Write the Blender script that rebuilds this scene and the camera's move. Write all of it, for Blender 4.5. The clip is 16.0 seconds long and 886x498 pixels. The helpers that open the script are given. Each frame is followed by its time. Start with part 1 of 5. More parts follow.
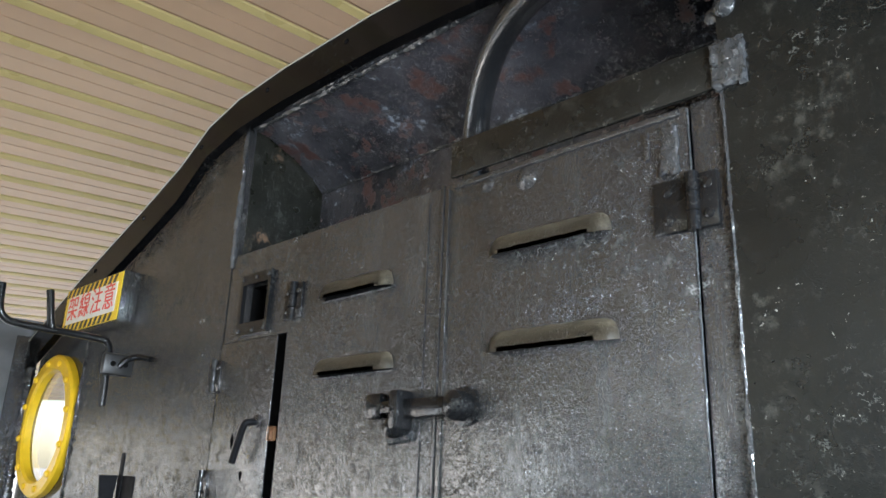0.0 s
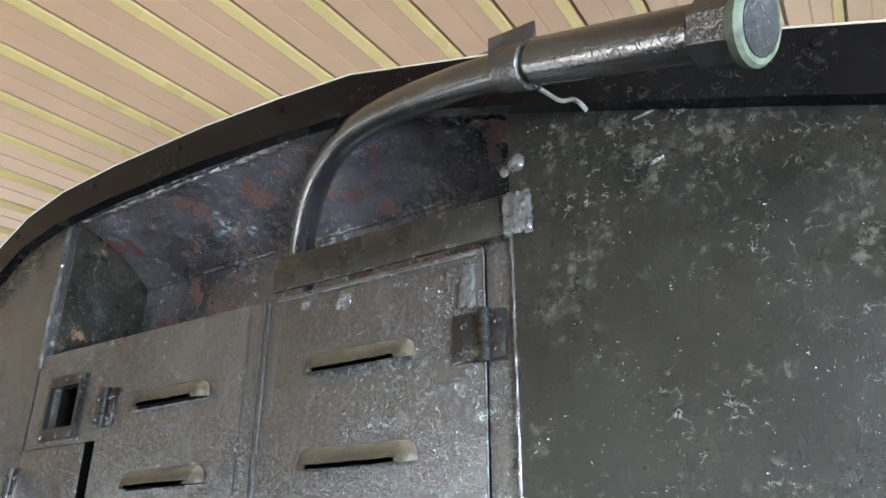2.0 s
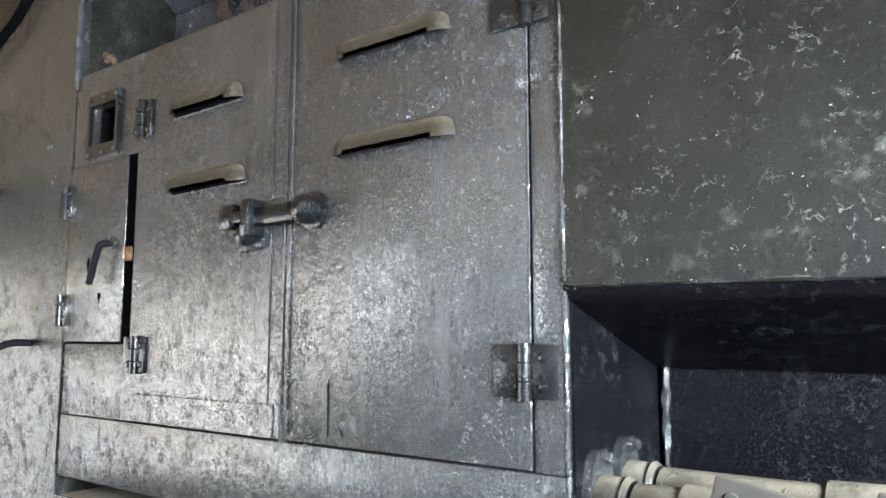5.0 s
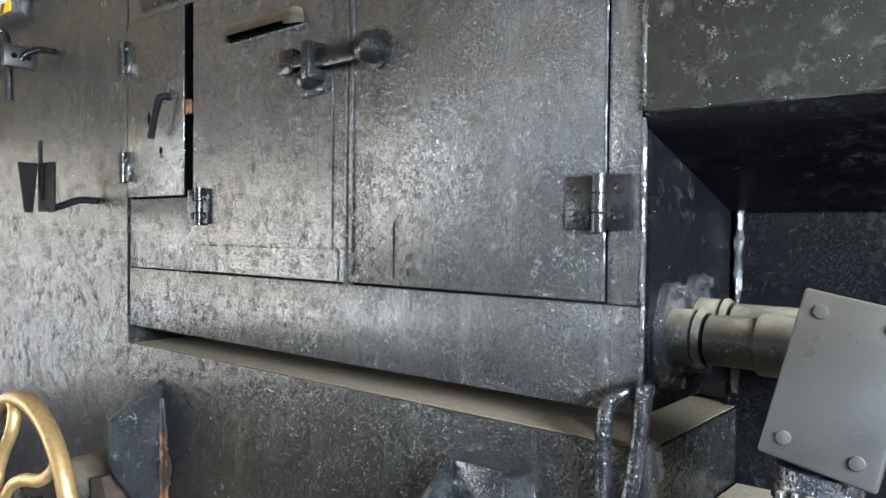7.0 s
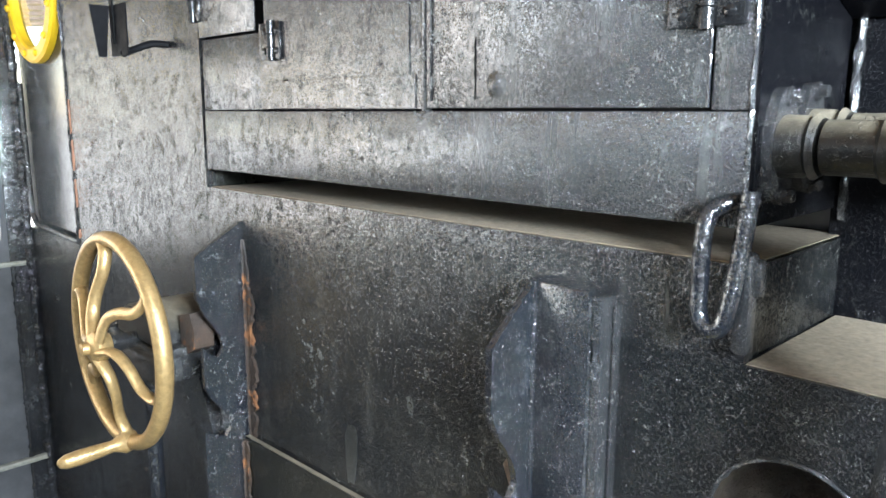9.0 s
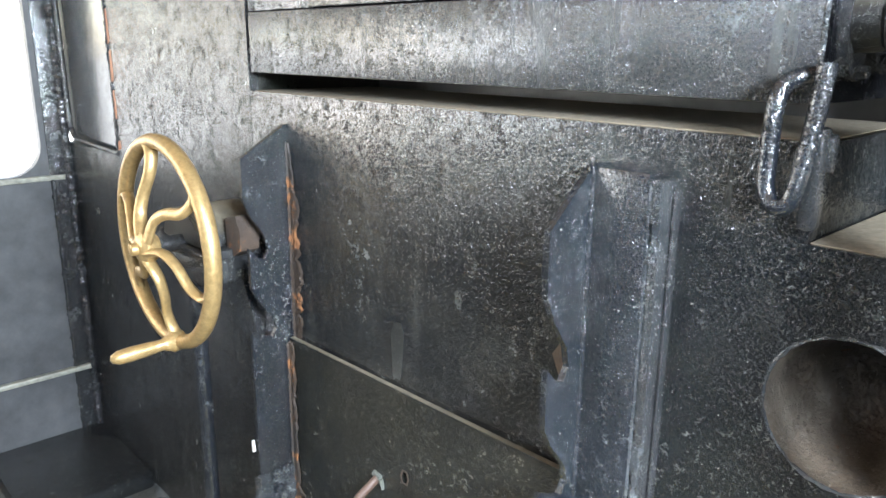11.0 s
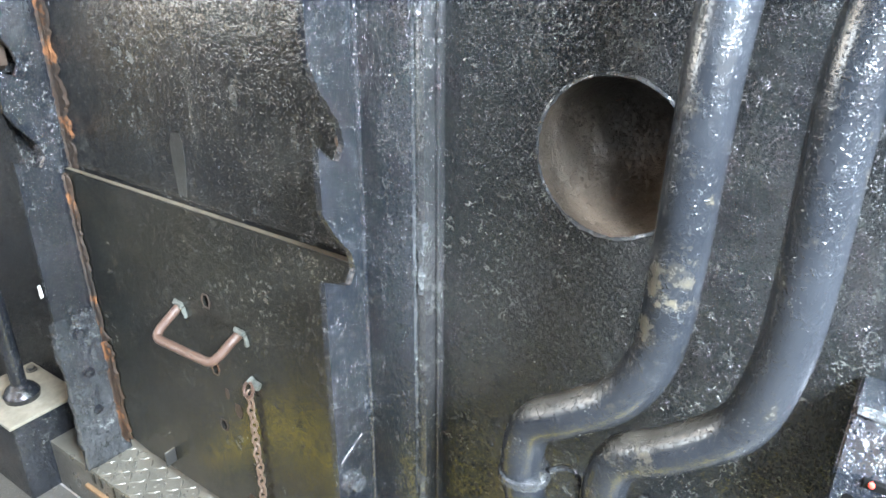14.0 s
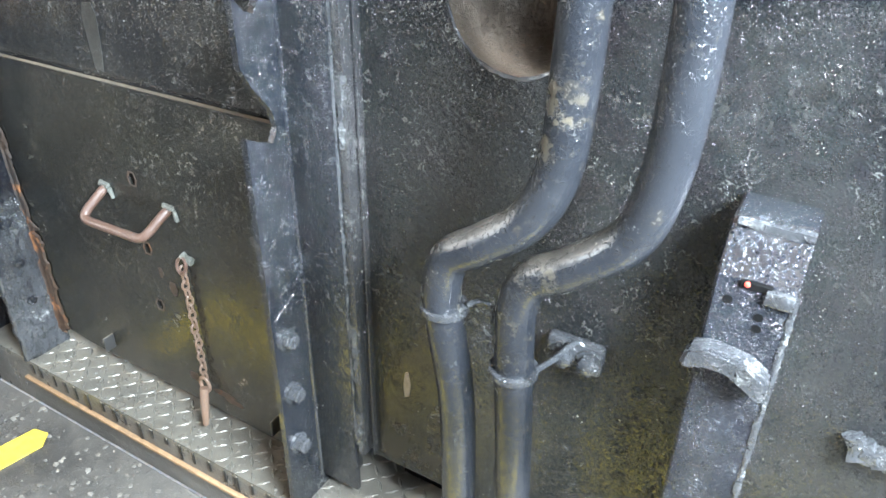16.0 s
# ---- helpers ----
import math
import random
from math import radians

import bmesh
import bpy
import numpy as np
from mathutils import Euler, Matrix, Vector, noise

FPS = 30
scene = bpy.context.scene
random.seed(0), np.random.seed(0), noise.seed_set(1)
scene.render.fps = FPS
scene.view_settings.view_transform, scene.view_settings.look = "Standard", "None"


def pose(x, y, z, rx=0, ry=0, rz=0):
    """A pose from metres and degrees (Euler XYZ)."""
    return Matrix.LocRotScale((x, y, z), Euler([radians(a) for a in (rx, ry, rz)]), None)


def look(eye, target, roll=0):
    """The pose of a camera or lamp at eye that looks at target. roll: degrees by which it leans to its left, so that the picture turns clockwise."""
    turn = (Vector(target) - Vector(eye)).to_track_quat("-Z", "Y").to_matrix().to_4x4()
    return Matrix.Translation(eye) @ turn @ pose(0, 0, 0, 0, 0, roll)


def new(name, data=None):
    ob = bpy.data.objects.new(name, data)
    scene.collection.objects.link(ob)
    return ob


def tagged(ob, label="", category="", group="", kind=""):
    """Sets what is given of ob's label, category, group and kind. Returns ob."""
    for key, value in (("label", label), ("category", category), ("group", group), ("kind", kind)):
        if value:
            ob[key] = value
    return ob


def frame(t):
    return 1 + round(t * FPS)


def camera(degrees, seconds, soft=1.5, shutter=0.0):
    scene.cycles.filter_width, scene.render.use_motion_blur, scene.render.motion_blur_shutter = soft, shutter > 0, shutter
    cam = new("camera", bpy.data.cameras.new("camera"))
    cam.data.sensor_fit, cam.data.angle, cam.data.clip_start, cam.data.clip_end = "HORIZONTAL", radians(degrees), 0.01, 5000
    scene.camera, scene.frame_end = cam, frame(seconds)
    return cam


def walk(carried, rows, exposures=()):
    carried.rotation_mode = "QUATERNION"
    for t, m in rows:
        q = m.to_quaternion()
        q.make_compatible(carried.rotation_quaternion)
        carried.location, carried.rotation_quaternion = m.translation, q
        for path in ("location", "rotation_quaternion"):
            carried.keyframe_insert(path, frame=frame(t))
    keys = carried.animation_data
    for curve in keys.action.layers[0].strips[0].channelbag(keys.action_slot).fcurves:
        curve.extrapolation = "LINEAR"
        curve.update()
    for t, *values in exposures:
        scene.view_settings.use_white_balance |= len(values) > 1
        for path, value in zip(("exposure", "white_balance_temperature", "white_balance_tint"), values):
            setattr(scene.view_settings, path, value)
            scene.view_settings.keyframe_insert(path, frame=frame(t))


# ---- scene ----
cam = camera(61.6, 16.0)
PATH = [
    (0, (-0.08, 0.02, 1.591), (-1.437, 1.366, 2.179), 2.2),
    (0.5, (-0.063, 0.005, 1.603), (-1.333, 1.402, 2.265), 1.8),
    (1, (-0.042, -0.008, 1.62), (-1.224, 1.432, 2.349), 1.3),
    (1.5, (-0.019, -0.014, 1.629), (-1.109, 1.472, 2.407), 0.7),
    (2, (0.006, -0.012, 1.627), (-0.998, 1.527, 2.418), 0.1),
    (2.5, (0.019, 0.001, 1.61), (-0.941, 1.586, 2.361), -0.4),
    (3, (0.015, 0.009, 1.591), (-0.954, 1.625, 2.261), -0.5),
    (3.5, (0.002, 0.02, 1.573), (-1.017, 1.647, 2.133), -0.3),
    (4, (-0.011, 0.032, 1.553), (-1.092, 1.656, 1.993), -0.1),
    (4.5, (-0.019, 0.047, 1.534), (-1.157, 1.659, 1.863), -0.1),
    (5, (-0.028, 0.057, 1.515), (-1.216, 1.649, 1.745), -0.0),
    (5.2, (-0.033, 0.064, 1.51), (-1.242, 1.646, 1.704), 0.1),
    (7.3, (-0.067, 0.056, 1.439), (-1.361, 1.578, 1.34), 0.4),
    (7.5, (-0.07, 0.057, 1.434), (-1.368, 1.572, 1.298), 0.3),
    (8, (-0.082, 0.062, 1.405), (-1.401, 1.55, 1.193), 0.3),
    (8.5, (-0.094, 0.067, 1.382), (-1.446, 1.51, 1.089), 0.2),
    (9, (-0.097, 0.065, 1.37), (-1.49, 1.454, 1.01), 0.2),
    (9.2, (-0.098, 0.064, 1.366), (-1.507, 1.431, 0.983), 0.2),
    (11.3, (-0.12, 0.02, 1.297), (-1.507, 1.352, 0.746), 0.7),
    (11.5, (-0.124, 0.019, 1.287), (-1.491, 1.362, 0.714), 0.7),
    (12, (-0.128, 0.026, 1.26), (-1.438, 1.402, 0.635), 0.8),
    (12.5, (-0.117, 0.047, 1.25), (-1.358, 1.459, 0.567), 0.7),
    (13, (-0.1, 0.076, 1.228), (-1.273, 1.516, 0.487), 0.6),
    (13.5, (-0.08, 0.105, 1.21), (-1.182, 1.57, 0.409), 0.4),
    (14, (-0.068, 0.117, 1.194), (-1.106, 1.595, 0.335), 0.3),
    (14.5, (-0.059, 0.111, 1.175), (-1.049, 1.594, 0.268), 0.3),
    (15, (-0.045, 0.098, 1.163), (-0.996, 1.581, 0.216), 0.5),
    (15.5, (-0.026, 0.085, 1.154), (-0.935, 1.565, 0.16), 0.7),
    (16, (-0.009, 0.079, 1.14), (-0.867, 1.552, 0.093), 0.9),
]
walk(cam, [(t, look(eye, target, roll)) for t, eye, target, roll in PATH],
     exposures=[(0, 1.42), (0.5, 1.72), (1, 2.05), (2, 2.24), (3, 2.2), (5, 2.16), (7.5, 1.88), (9, 2.18), (11.5, 2.6), (12.5, 2.92), (16, 2.94)])
SKY, LEFT_W, RIGHT_W = 0.16, 6.0, 52.0

# ---- world and light ----
world = bpy.data.worlds.new("sky")
scene.world = world
world.use_nodes = True
wn = world.node_tree.nodes
sky = wn.new("ShaderNodeTexSky")
sky.sky_type, sky.sun_disc = "NISHITA", False
sky.sun_elevation, sky.sun_rotation = radians(48), radians(215)
wn["Background"].inputs["Strength"].default_value = SKY
world.node_tree.links.new(sky.outputs[0], wn["Background"].inputs["Color"])
sun = new("sun", bpy.data.lights.new("sun", "SUN"))
sun.data.energy, sun.data.angle, sun.data.color = 4.0, radians(0.5), (1.0, 0.95, 0.87)
sun.matrix_world = look((-6, -9, 12), (0, 0, 0))


def opening_light(name, eye, target, w, h, power):
    """Daylight in one of the cab's open sides."""
    ob = new(name, bpy.data.lights.new(name, "AREA"))
    ob.data.shape, ob.data.size, ob.data.size_y, ob.data.energy = "RECTANGLE", w, h, power
    ob.data.color = (0.93, 0.97, 1.0)
    ob.matrix_world = look(eye, target)
    return ob


# daylight stand-ins: left opening split into three tinted bays by added posts; right side
for name, ya, yb, tint, share in (("daylight_left_front", 0.66, 0.03, (0.80, 0.90, 1.0), 0.17), ("daylight_left_middle", -0.07, -0.78, (1.0, 0.95, 0.90), 1.05), ("daylight_left_rear", -0.88, -1.95, (0.80, 0.91, 1.0), 1.6)):
    lamp = opening_light(name, (-2.60, (ya + yb) / 2, 1.32), (0, (ya + yb) / 2, 1.32), ya - yb, 0.75, LEFT_W * share * (ya - yb) * 0.75)
    lamp.data.color = tint
lamp = opening_light("daylight_right", (0.77, 0.12, 1.64), (-0.35, 0.62, 0.30), 0.62, 0.32, RIGHT_W)
lamp.data.color = (0.76, 0.88, 1.0)


# ---- materials ----
def nodes_of(name):
    m = bpy.data.materials.new(name)
    m.use_nodes = True
    return m, m.node_tree, m.node_tree.nodes["Principled BSDF"]


def node(nt, kind, **values):
    n = nt.nodes.new(kind)
    for k, v in values.items():
        n.inputs[k].default_value = v
    return n


def noise_tex(nt, co, scale, detail=4.0, rough=0.6, stretch=None):
    if stretch:
        mp = node(nt, "ShaderNodeMapping", Scale=stretch)
        nt.links.new(co, mp.inputs["Vector"])
        co = mp.outputs[0]
    n = node(nt, "ShaderNodeTexNoise", Scale=scale, Detail=detail, Roughness=rough)
    nt.links.new(co, n.inputs["Vector"])
    return n.outputs["Fac"]


def ramp(nt, fac, lo, hi, a=0.0, b=1.0):
    n = node(nt, "ShaderNodeMapRange")
    n.inputs["From Min"].default_value, n.inputs["From Max"].default_value = lo, hi
    n.inputs["To Min"].default_value, n.inputs["To Max"].default_value = a, b
    nt.links.new(fac, n.inputs["Value"])
    return n.outputs[0]


def mixc(nt, fac, a, b):
    n = nt.nodes.new("ShaderNodeMix")
    n.data_type = "RGBA"
    for sock, v in ((n.inputs[0], fac), (n.inputs[6], a), (n.inputs[7], b)):
        if hasattr(v, "links"):
            nt.links.new(v, sock)
        elif isinstance(v, (int, float)):
            sock.default_value = v
        else:
            sock.default_value = (*v, 1)
    return n.outputs[2]


def math2(nt, op, a, b=0.0):
    n = nt.nodes.new("ShaderNodeMath")
    n.operation = op
    for i, v in enumerate((a, b)):
        if hasattr(v, "links"):
            nt.links.new(v, n.inputs[i])
        else:
            n.inputs[i].default_value = v
    return n.outputs[0]


def coords(nt):
    return nt.nodes.new("ShaderNodeTexCoord").outputs["Object"]


def facing_up(nt, lo, hi, fac):
    """How much dust lies on a face that looks up, broken by fac."""
    g = nt.nodes.new("ShaderNodeNewGeometry")
    s = nt.nodes.new("ShaderNodeSeparateXYZ")
    nt.links.new(g.outputs["Normal"], s.inputs[0])
    return math2(nt, "MULTIPLY", ramp(nt, s.outputs["Z"], lo, hi), fac)


def paint(name, base, other, rough=0.28, bump=0.35, grain=70.0, scuff=0.25, scuff_col=(0.16, 0.165, 0.15),
          specks=0.5, rust=0.0, dust=0.0, streak=0.0, metallic=0.0, rust_col=(0.16, 0.065, 0.025), lump=0.5, gloss=0.5, relief=0.0024, glint_wear=0.0, glint_wear_col=(0.10, 0.103, 0.10)):
    """Thick old gloss paint over steel: brushed lumps, scuffs, tiny chips, glints put into the colour, rust and settled
    dust.
    """
    m, nt, b = nodes_of(name)
    co = coords(nt)
    big = noise_tex(nt, co, 3.1, 5, 0.65)
    col = mixc(nt, ramp(nt, big, 0.35, 0.65), base, other)
    coarse = noise_tex(nt, co, grain * 0.28, 4, 0.6)
    rg = ramp(nt, noise_tex(nt, co, 9.0, 4, 0.7), 0.3, 0.7, rough * 0.6, rough * 1.4)
    raw = noise_tex(nt, co, grain * 4.6, 3, 0.65, (1.0, 1.0, 0.7))
    # pale flecks on high spots: some wear, mostly sparkle put into the colour
    if glint_wear:
        patch = ramp(nt, noise_tex(nt, co, 6.0, 5, 0.7), 0.36, 0.64, 0.12, 1.0)
        w = math2(nt, "MULTIPLY", math2(nt, "MULTIPLY", ramp(nt, raw, 0.62, 0.74), patch), glint_wear * 0.6)
        col = mixc(nt, w, col, glint_wear_col)
    if scuff:
        s1 = ramp(nt, noise_tex(nt, co, 7.0, 6, 0.75), 0.52, 0.70)
        s2 = ramp(nt, noise_tex(nt, co, 55.0, 5, 0.75), 0.50, 0.62)
        s = math2(nt, "MULTIPLY", math2(nt, "MULTIPLY", s1, s2), scuff)
        col = mixc(nt, s, col, scuff_col)
        rg = math2(nt, "ADD", rg, math2(nt, "MULTIPLY", s, 0.5))
    if streak:
        st = ramp(nt, noise_tex(nt, co, 24.0, 4, 0.7, (1.0, 1.0, 0.10)), 0.52, 0.72)
        col = mixc(nt, math2(nt, "MULTIPLY", st, streak), col, scuff_col)
        rg = math2(nt, "ADD", rg, math2(nt, "MULTIPLY", st, 0.15 * streak))
    # pale specks and curls: paint chips together with painted highlights
    if specks:
        v = node(nt, "ShaderNodeTexVoronoi", Scale=165.0)
        shake = node(nt, "ShaderNodeTexNoise", Scale=260.0, Detail=2.0)
        nt.links.new(co, shake.inputs["Vector"])
        nt.links.new(mixc(nt, 0.012, co, shake.outputs["Color"]), v.inputs["Vector"])
        lim = ramp(nt, noise_tex(nt, co, 40.0, 4, 0.7), 0.46, 0.80, 0.0, 0.32)
        sp = ramp(nt, math2(nt, "SUBTRACT", lim, v.outputs["Distance"]), 0.0, 0.06)
        curl = ramp(nt, math2(nt, "ABSOLUTE", math2(nt, "SUBTRACT", noise_tex(nt, co, 46.0, 4, 0.6), 0.5)), 0.015, 0.004)
        curl = math2(nt, "MULTIPLY", curl, math2(nt, "MULTIPLY", ramp(nt, noise_tex(nt, co, 4.0, 5, 0.75), 0.47, 0.62), ramp(nt, noise_tex(nt, co, 62.0, 3, 0.6), 0.50, 0.58)))
        sp = math2(nt, "MAXIMUM", sp, math2(nt, "MULTIPLY", curl, 0.48))
        col = mixc(nt, math2(nt, "MULTIPLY", sp, specks), col, (0.26, 0.26, 0.235))
    if rust:
        r = ramp(nt, noise_tex(nt, co, 11.0, 7, 0.72), 0.70 - 0.25 * rust, 0.76 - 0.25 * rust)
        rcol = mixc(nt, noise_tex(nt, co, 60.0, 4, 0.7), (rust_col[0] * 0.35, rust_col[1] * 0.35, rust_col[2] * 0.4), rust_col)
        col = mixc(nt, r, col, rcol)
        rg = math2(nt, "ADD", rg, math2(nt, "MULTIPLY", r, 0.45))
    if dust:
        d = facing_up(nt, 0.30, 0.95, ramp(nt, noise_tex(nt, co, 30.0, 5, 0.7), 0.25, 0.62, 0.15, dust))
        col = mixc(nt, d, col, (0.30, 0.255, 0.18))
        rg = math2(nt, "ADD", rg, math2(nt, "MULTIPLY", d, 0.6))
    nt.links.new(col, b.inputs["Base Color"])
    nt.links.new(math2(nt, "MINIMUM", rg, 0.95), b.inputs["Roughness"])
    b.inputs["Metallic"].default_value = metallic
    b.inputs["Specular IOR Level"].default_value = gloss
    v2 = node(nt, "ShaderNodeTexVoronoi", Scale=grain * 2.6)
    warp = node(nt, "ShaderNodeTexNoise", Scale=90.0, Detail=2.0)
    nt.links.new(co, warp.inputs["Vector"])
    bent_co = mixc(nt, 0.035, co, warp.outputs["Color"])
    nt.links.new(bent_co, v2.inputs["Vector"])
    sep = nt.nodes.new("ShaderNodeSeparateColor")
    nt.links.new(v2.outputs["Color"], sep.inputs[0])
    keep = ramp(nt, math2(nt, "MULTIPLY", sep.outputs[0], ramp(nt, noise_tex(nt, co, 14.0, 4, 0.65), 0.3, 0.65, 0.45, 1.25)), 0.66, 0.80)
    pimple = math2(nt, "MULTIPLY", ramp(nt, v2.outputs["Distance"], 0.42, 0.08), keep)
    patchy = ramp(nt, noise_tex(nt, co, 11.0, 4, 0.65), 0.36, 0.64, 0.35, 1.0)
    micro = math2(nt, "MULTIPLY", ramp(nt, raw, 0.56, 0.76), patchy)
    stroke = ramp(nt, noise_tex(nt, bent_co, grain * 1.1, 4, 0.62, (1.0, 1.0, 0.30)), 0.34, 0.72)
    peel = math2(nt, "MULTIPLY", noise_tex(nt, bent_co, grain * 1.05, 2, 0.5, (1.0, 1.0, 0.62)), patchy)
    ridge = ramp(nt, math2(nt, "ABSOLUTE", math2(nt, "SUBTRACT", noise_tex(nt, bent_co, grain * 0.42, 4, 0.66, (1.0, 1.0, 0.6)), 0.5)), 0.030, 0.004)
    ridge = math2(nt, "MULTIPLY", ridge, ramp(nt, noise_tex(nt, co, 31.0, 4, 0.7), 0.50, 0.60))
    hgt = math2(nt, "ADD", math2(nt, "ADD", math2(nt, "MULTIPLY", pimple, 0.70), math2(nt, "MULTIPLY", micro, 0.48)),
                math2(nt, "ADD", math2(nt, "MULTIPLY", stroke, 0.15), math2(nt, "MULTIPLY", coarse, lump * 0.35)))
    hgt = math2(nt, "ADD", hgt, math2(nt, "ADD", math2(nt, "MULTIPLY", peel, 0.42), math2(nt, "MULTIPLY", ridge, 0.34)))
    bp = node(nt, "ShaderNodeBump", Strength=min(1.0, bump * 1.8), Distance=relief)
    nt.links.new(hgt, bp.inputs["Height"])
    nt.links.new(bp.outputs[0], b.inputs["Normal"])
    return m


def plain(name, col, rough=0.5, metallic=0.0, var=0.25, scale=40.0, bump=0.1):
    m, nt, b = nodes_of(name)
    co = coords(nt)
    n = noise_tex(nt, co, scale, 5, 0.65)
    nt.links.new(mixc(nt, ramp(nt, n, 0.3, 0.7), [c * (1 - var) for c in col], [min(1, c * (1 + var)) for c in col]), b.inputs["Base Color"])
    nt.links.new(ramp(nt, noise_tex(nt, co, scale * 0.4, 3), 0.3, 0.7, rough * 0.8, min(1, rough * 1.25)), b.inputs["Roughness"])
    b.inputs["Metallic"].default_value = metallic
    bp = node(nt, "ShaderNodeBump", Strength=bump, Distance=0.002)
    nt.links.new(n, bp.inputs["Height"])
    nt.links.new(bp.outputs[0], b.inputs["Normal"])
    return m


BLACK = paint("black_gloss_paint", (0.0107, 0.0110, 0.0120), (0.0290, 0.0286, 0.0290), 0.12, 0.42, 120, 0.5, specks=0.8, streak=0.12, glint_wear=0.40, glint_wear_col=(0.14, 0.142, 0.14), relief=0.0028, gloss=0.8)
DOOR = paint("locker_paint", (0.0121, 0.0123, 0.0134), (0.0313, 0.0302, 0.0302), 0.11, 0.40, 120, 0.5, specks=0.95, streak=0.16, lump=0.35, glint_wear=0.34, glint_wear_col=(0.15, 0.152, 0.15), relief=0.0028, gloss=0.9)
GREENISH = paint("greenish_black_paint", (0.0040, 0.0043, 0.0039), (0.0104, 0.0104, 0.0092), 0.30, 0.17, 85, 0.5, (0.11, 0.105, 0.086), specks=0.85, glint_wear=0.22, glint_wear_col=(0.11, 0.11, 0.095), gloss=0.35)
STAINED = paint("stained_plate_paint", (0.0042, 0.0049, 0.0065), (0.0175, 0.0167, 0.0147), 0.14, 0.42, 75, 0.9, (0.10, 0.10, 0.088), specks=0.4, streak=0.22, rust=0.08, glint_wear=0.45, relief=0.0034, gloss=0.85)
LOWER = paint("lower_plate_paint", (0.0035, 0.0041, 0.0050), (0.0138, 0.0142, 0.0136), 0.13, 0.56, 85, 0.42, (0.09, 0.092, 0.085), specks=0.9, glint_wear=0.75, glint_wear_col=(0.115, 0.12, 0.115), relief=0.0036, gloss=0.65)
DOORPLATE = paint("coal_door_paint", (0.0067, 0.0073, 0.0073), (0.0195, 0.0179, 0.0130), 0.15, 0.34, 90, 0.5, (0.12, 0.108, 0.078), specks=0.9, rust=0.04, glint_wear=0.45, gloss=0.85)
BLUEBLACK = paint("blue_black_iron", (0.0036, 0.0044, 0.0063), (0.0114, 0.0129, 0.0162), 0.15, 0.52, 75, 0.45, (0.13, 0.14, 0.15), specks=0.9, glint_wear=0.5, glint_wear_col=(0.12, 0.13, 0.145), relief=0.0034, gloss=0.85)
# besides flakes, the pale blue scuffs and second colour paint in a sheen
RUSTY = paint("flaking_recess_paint", (0.0040, 0.0055, 0.0090), (0.0800, 0.0770, 0.0860), 0.16, 0.6, 50, 1.0, (0.28, 0.33, 0.40), specks=0.6, gloss=1.0, rust=0.66, rust_col=(0.085, 0.030, 0.022), lump=1.0)
RUSTEDGE = paint("rusty_edge", (0.0180, 0.0132, 0.0108), (0.0600, 0.0330, 0.0180), 0.7, 0.8, 60, 0.6, (0.03, 0.026, 0.022), specks=0.2, rust=0.62, rust_col=(0.26, 0.105, 0.036), lump=1.2)
PIPE = paint("pipe_paint", (0.0060, 0.0070, 0.0088), (0.0215, 0.0236, 0.0275), 0.18, 0.26, 80, 0.95, (0.105, 0.088, 0.056), specks=0.35, dust=0.20, lump=0.25, glint_wear=0.15)
PIPE_CLEAN = paint("pipe_paint_glossy", (0.0060, 0.0066, 0.0078), (0.0200, 0.0208, 0.0225), 0.10, 0.16, 80, 0.35, specks=0.35, dust=0.5, lump=0.2, gloss=1.0)
WELD = paint("weld_bead_paint", (0.0112, 0.0124, 0.0139), (0.0450, 0.0473, 0.0503), 0.144, 0.9, 60, 0.7, (0.22, 0.23, 0.22), specks=0.6, lump=1.2, glint_wear=0.7, glint_wear_col=(0.22, 0.23, 0.23), relief=0.004, gloss=0.85)
DUSTY = paint("dusty_iron", (0.0051, 0.0049, 0.0046), (0.0108, 0.0102, 0.0090), 0.36, 0.35, 70, 0.6, (0.14, 0.127, 0.105), specks=0.4, dust=0.5)
JBOX = paint("grey_box_paint", (0.0142, 0.0142, 0.0146), (0.0270, 0.0259, 0.0240), 0.42, 0.07, 80, 0.2, (0.07, 0.065, 0.055), specks=0.0, dust=0.3)
LOUVRE = paint("dusty_louvre_paint", (0.044, 0.037, 0.027), (0.095, 0.078, 0.053), 0.4, 0.5, 70, 0.7, (0.22, 0.195, 0.14), specks=0.4, dust=0.95)
DUST = plain("settled_dust", (0.175, 0.140, 0.096), 0.95, 0, 0.30, 160, 0.8)
# black paint with the shade under the tank put into its colour
RECESS = paint("shaded_recess_paint", (0.0016, 0.0018, 0.0024), (0.0045, 0.0045, 0.0055), 0.22, 0.35, 90, 0.12, specks=0.25, glint_wear=0.06, gloss=0.10)
GOLD = plain("gold_paint", (0.37, 0.245, 0.105), 0.38, 0.55, 0.25, 90, 0.7)
RAWIRON = paint("bare_rusty_iron", (0.060, 0.031, 0.022), (0.11, 0.070, 0.052), 0.4, 0.35, 70, 0.4, (0.20, 0.19, 0.17), specks=0.0, rust=0.2)
CHALKY = plain("chalky_weld", (0.11, 0.115, 0.10), 0.6, 0.2, 0.5, 120, 0.8)
YELLOW = plain("yellow_paint", (0.80, 0.50, 0.02), 0.35, 0, 0.10, 30, 0.15)
YELLOWFLOOR = plain("yellow_floor_paint", (0.64, 0.48, 0.05), 0.55, 0, 0.25, 60, 0.5)
SIGNWHITE = plain("sign_white", (0.74, 0.74, 0.70), 0.4, 0, 0.08, 25, 0.05)
SIGNRED = plain("sign_red", (0.72, 0.06, 0.04), 0.4, 0, 0.08, 25, 0.05)
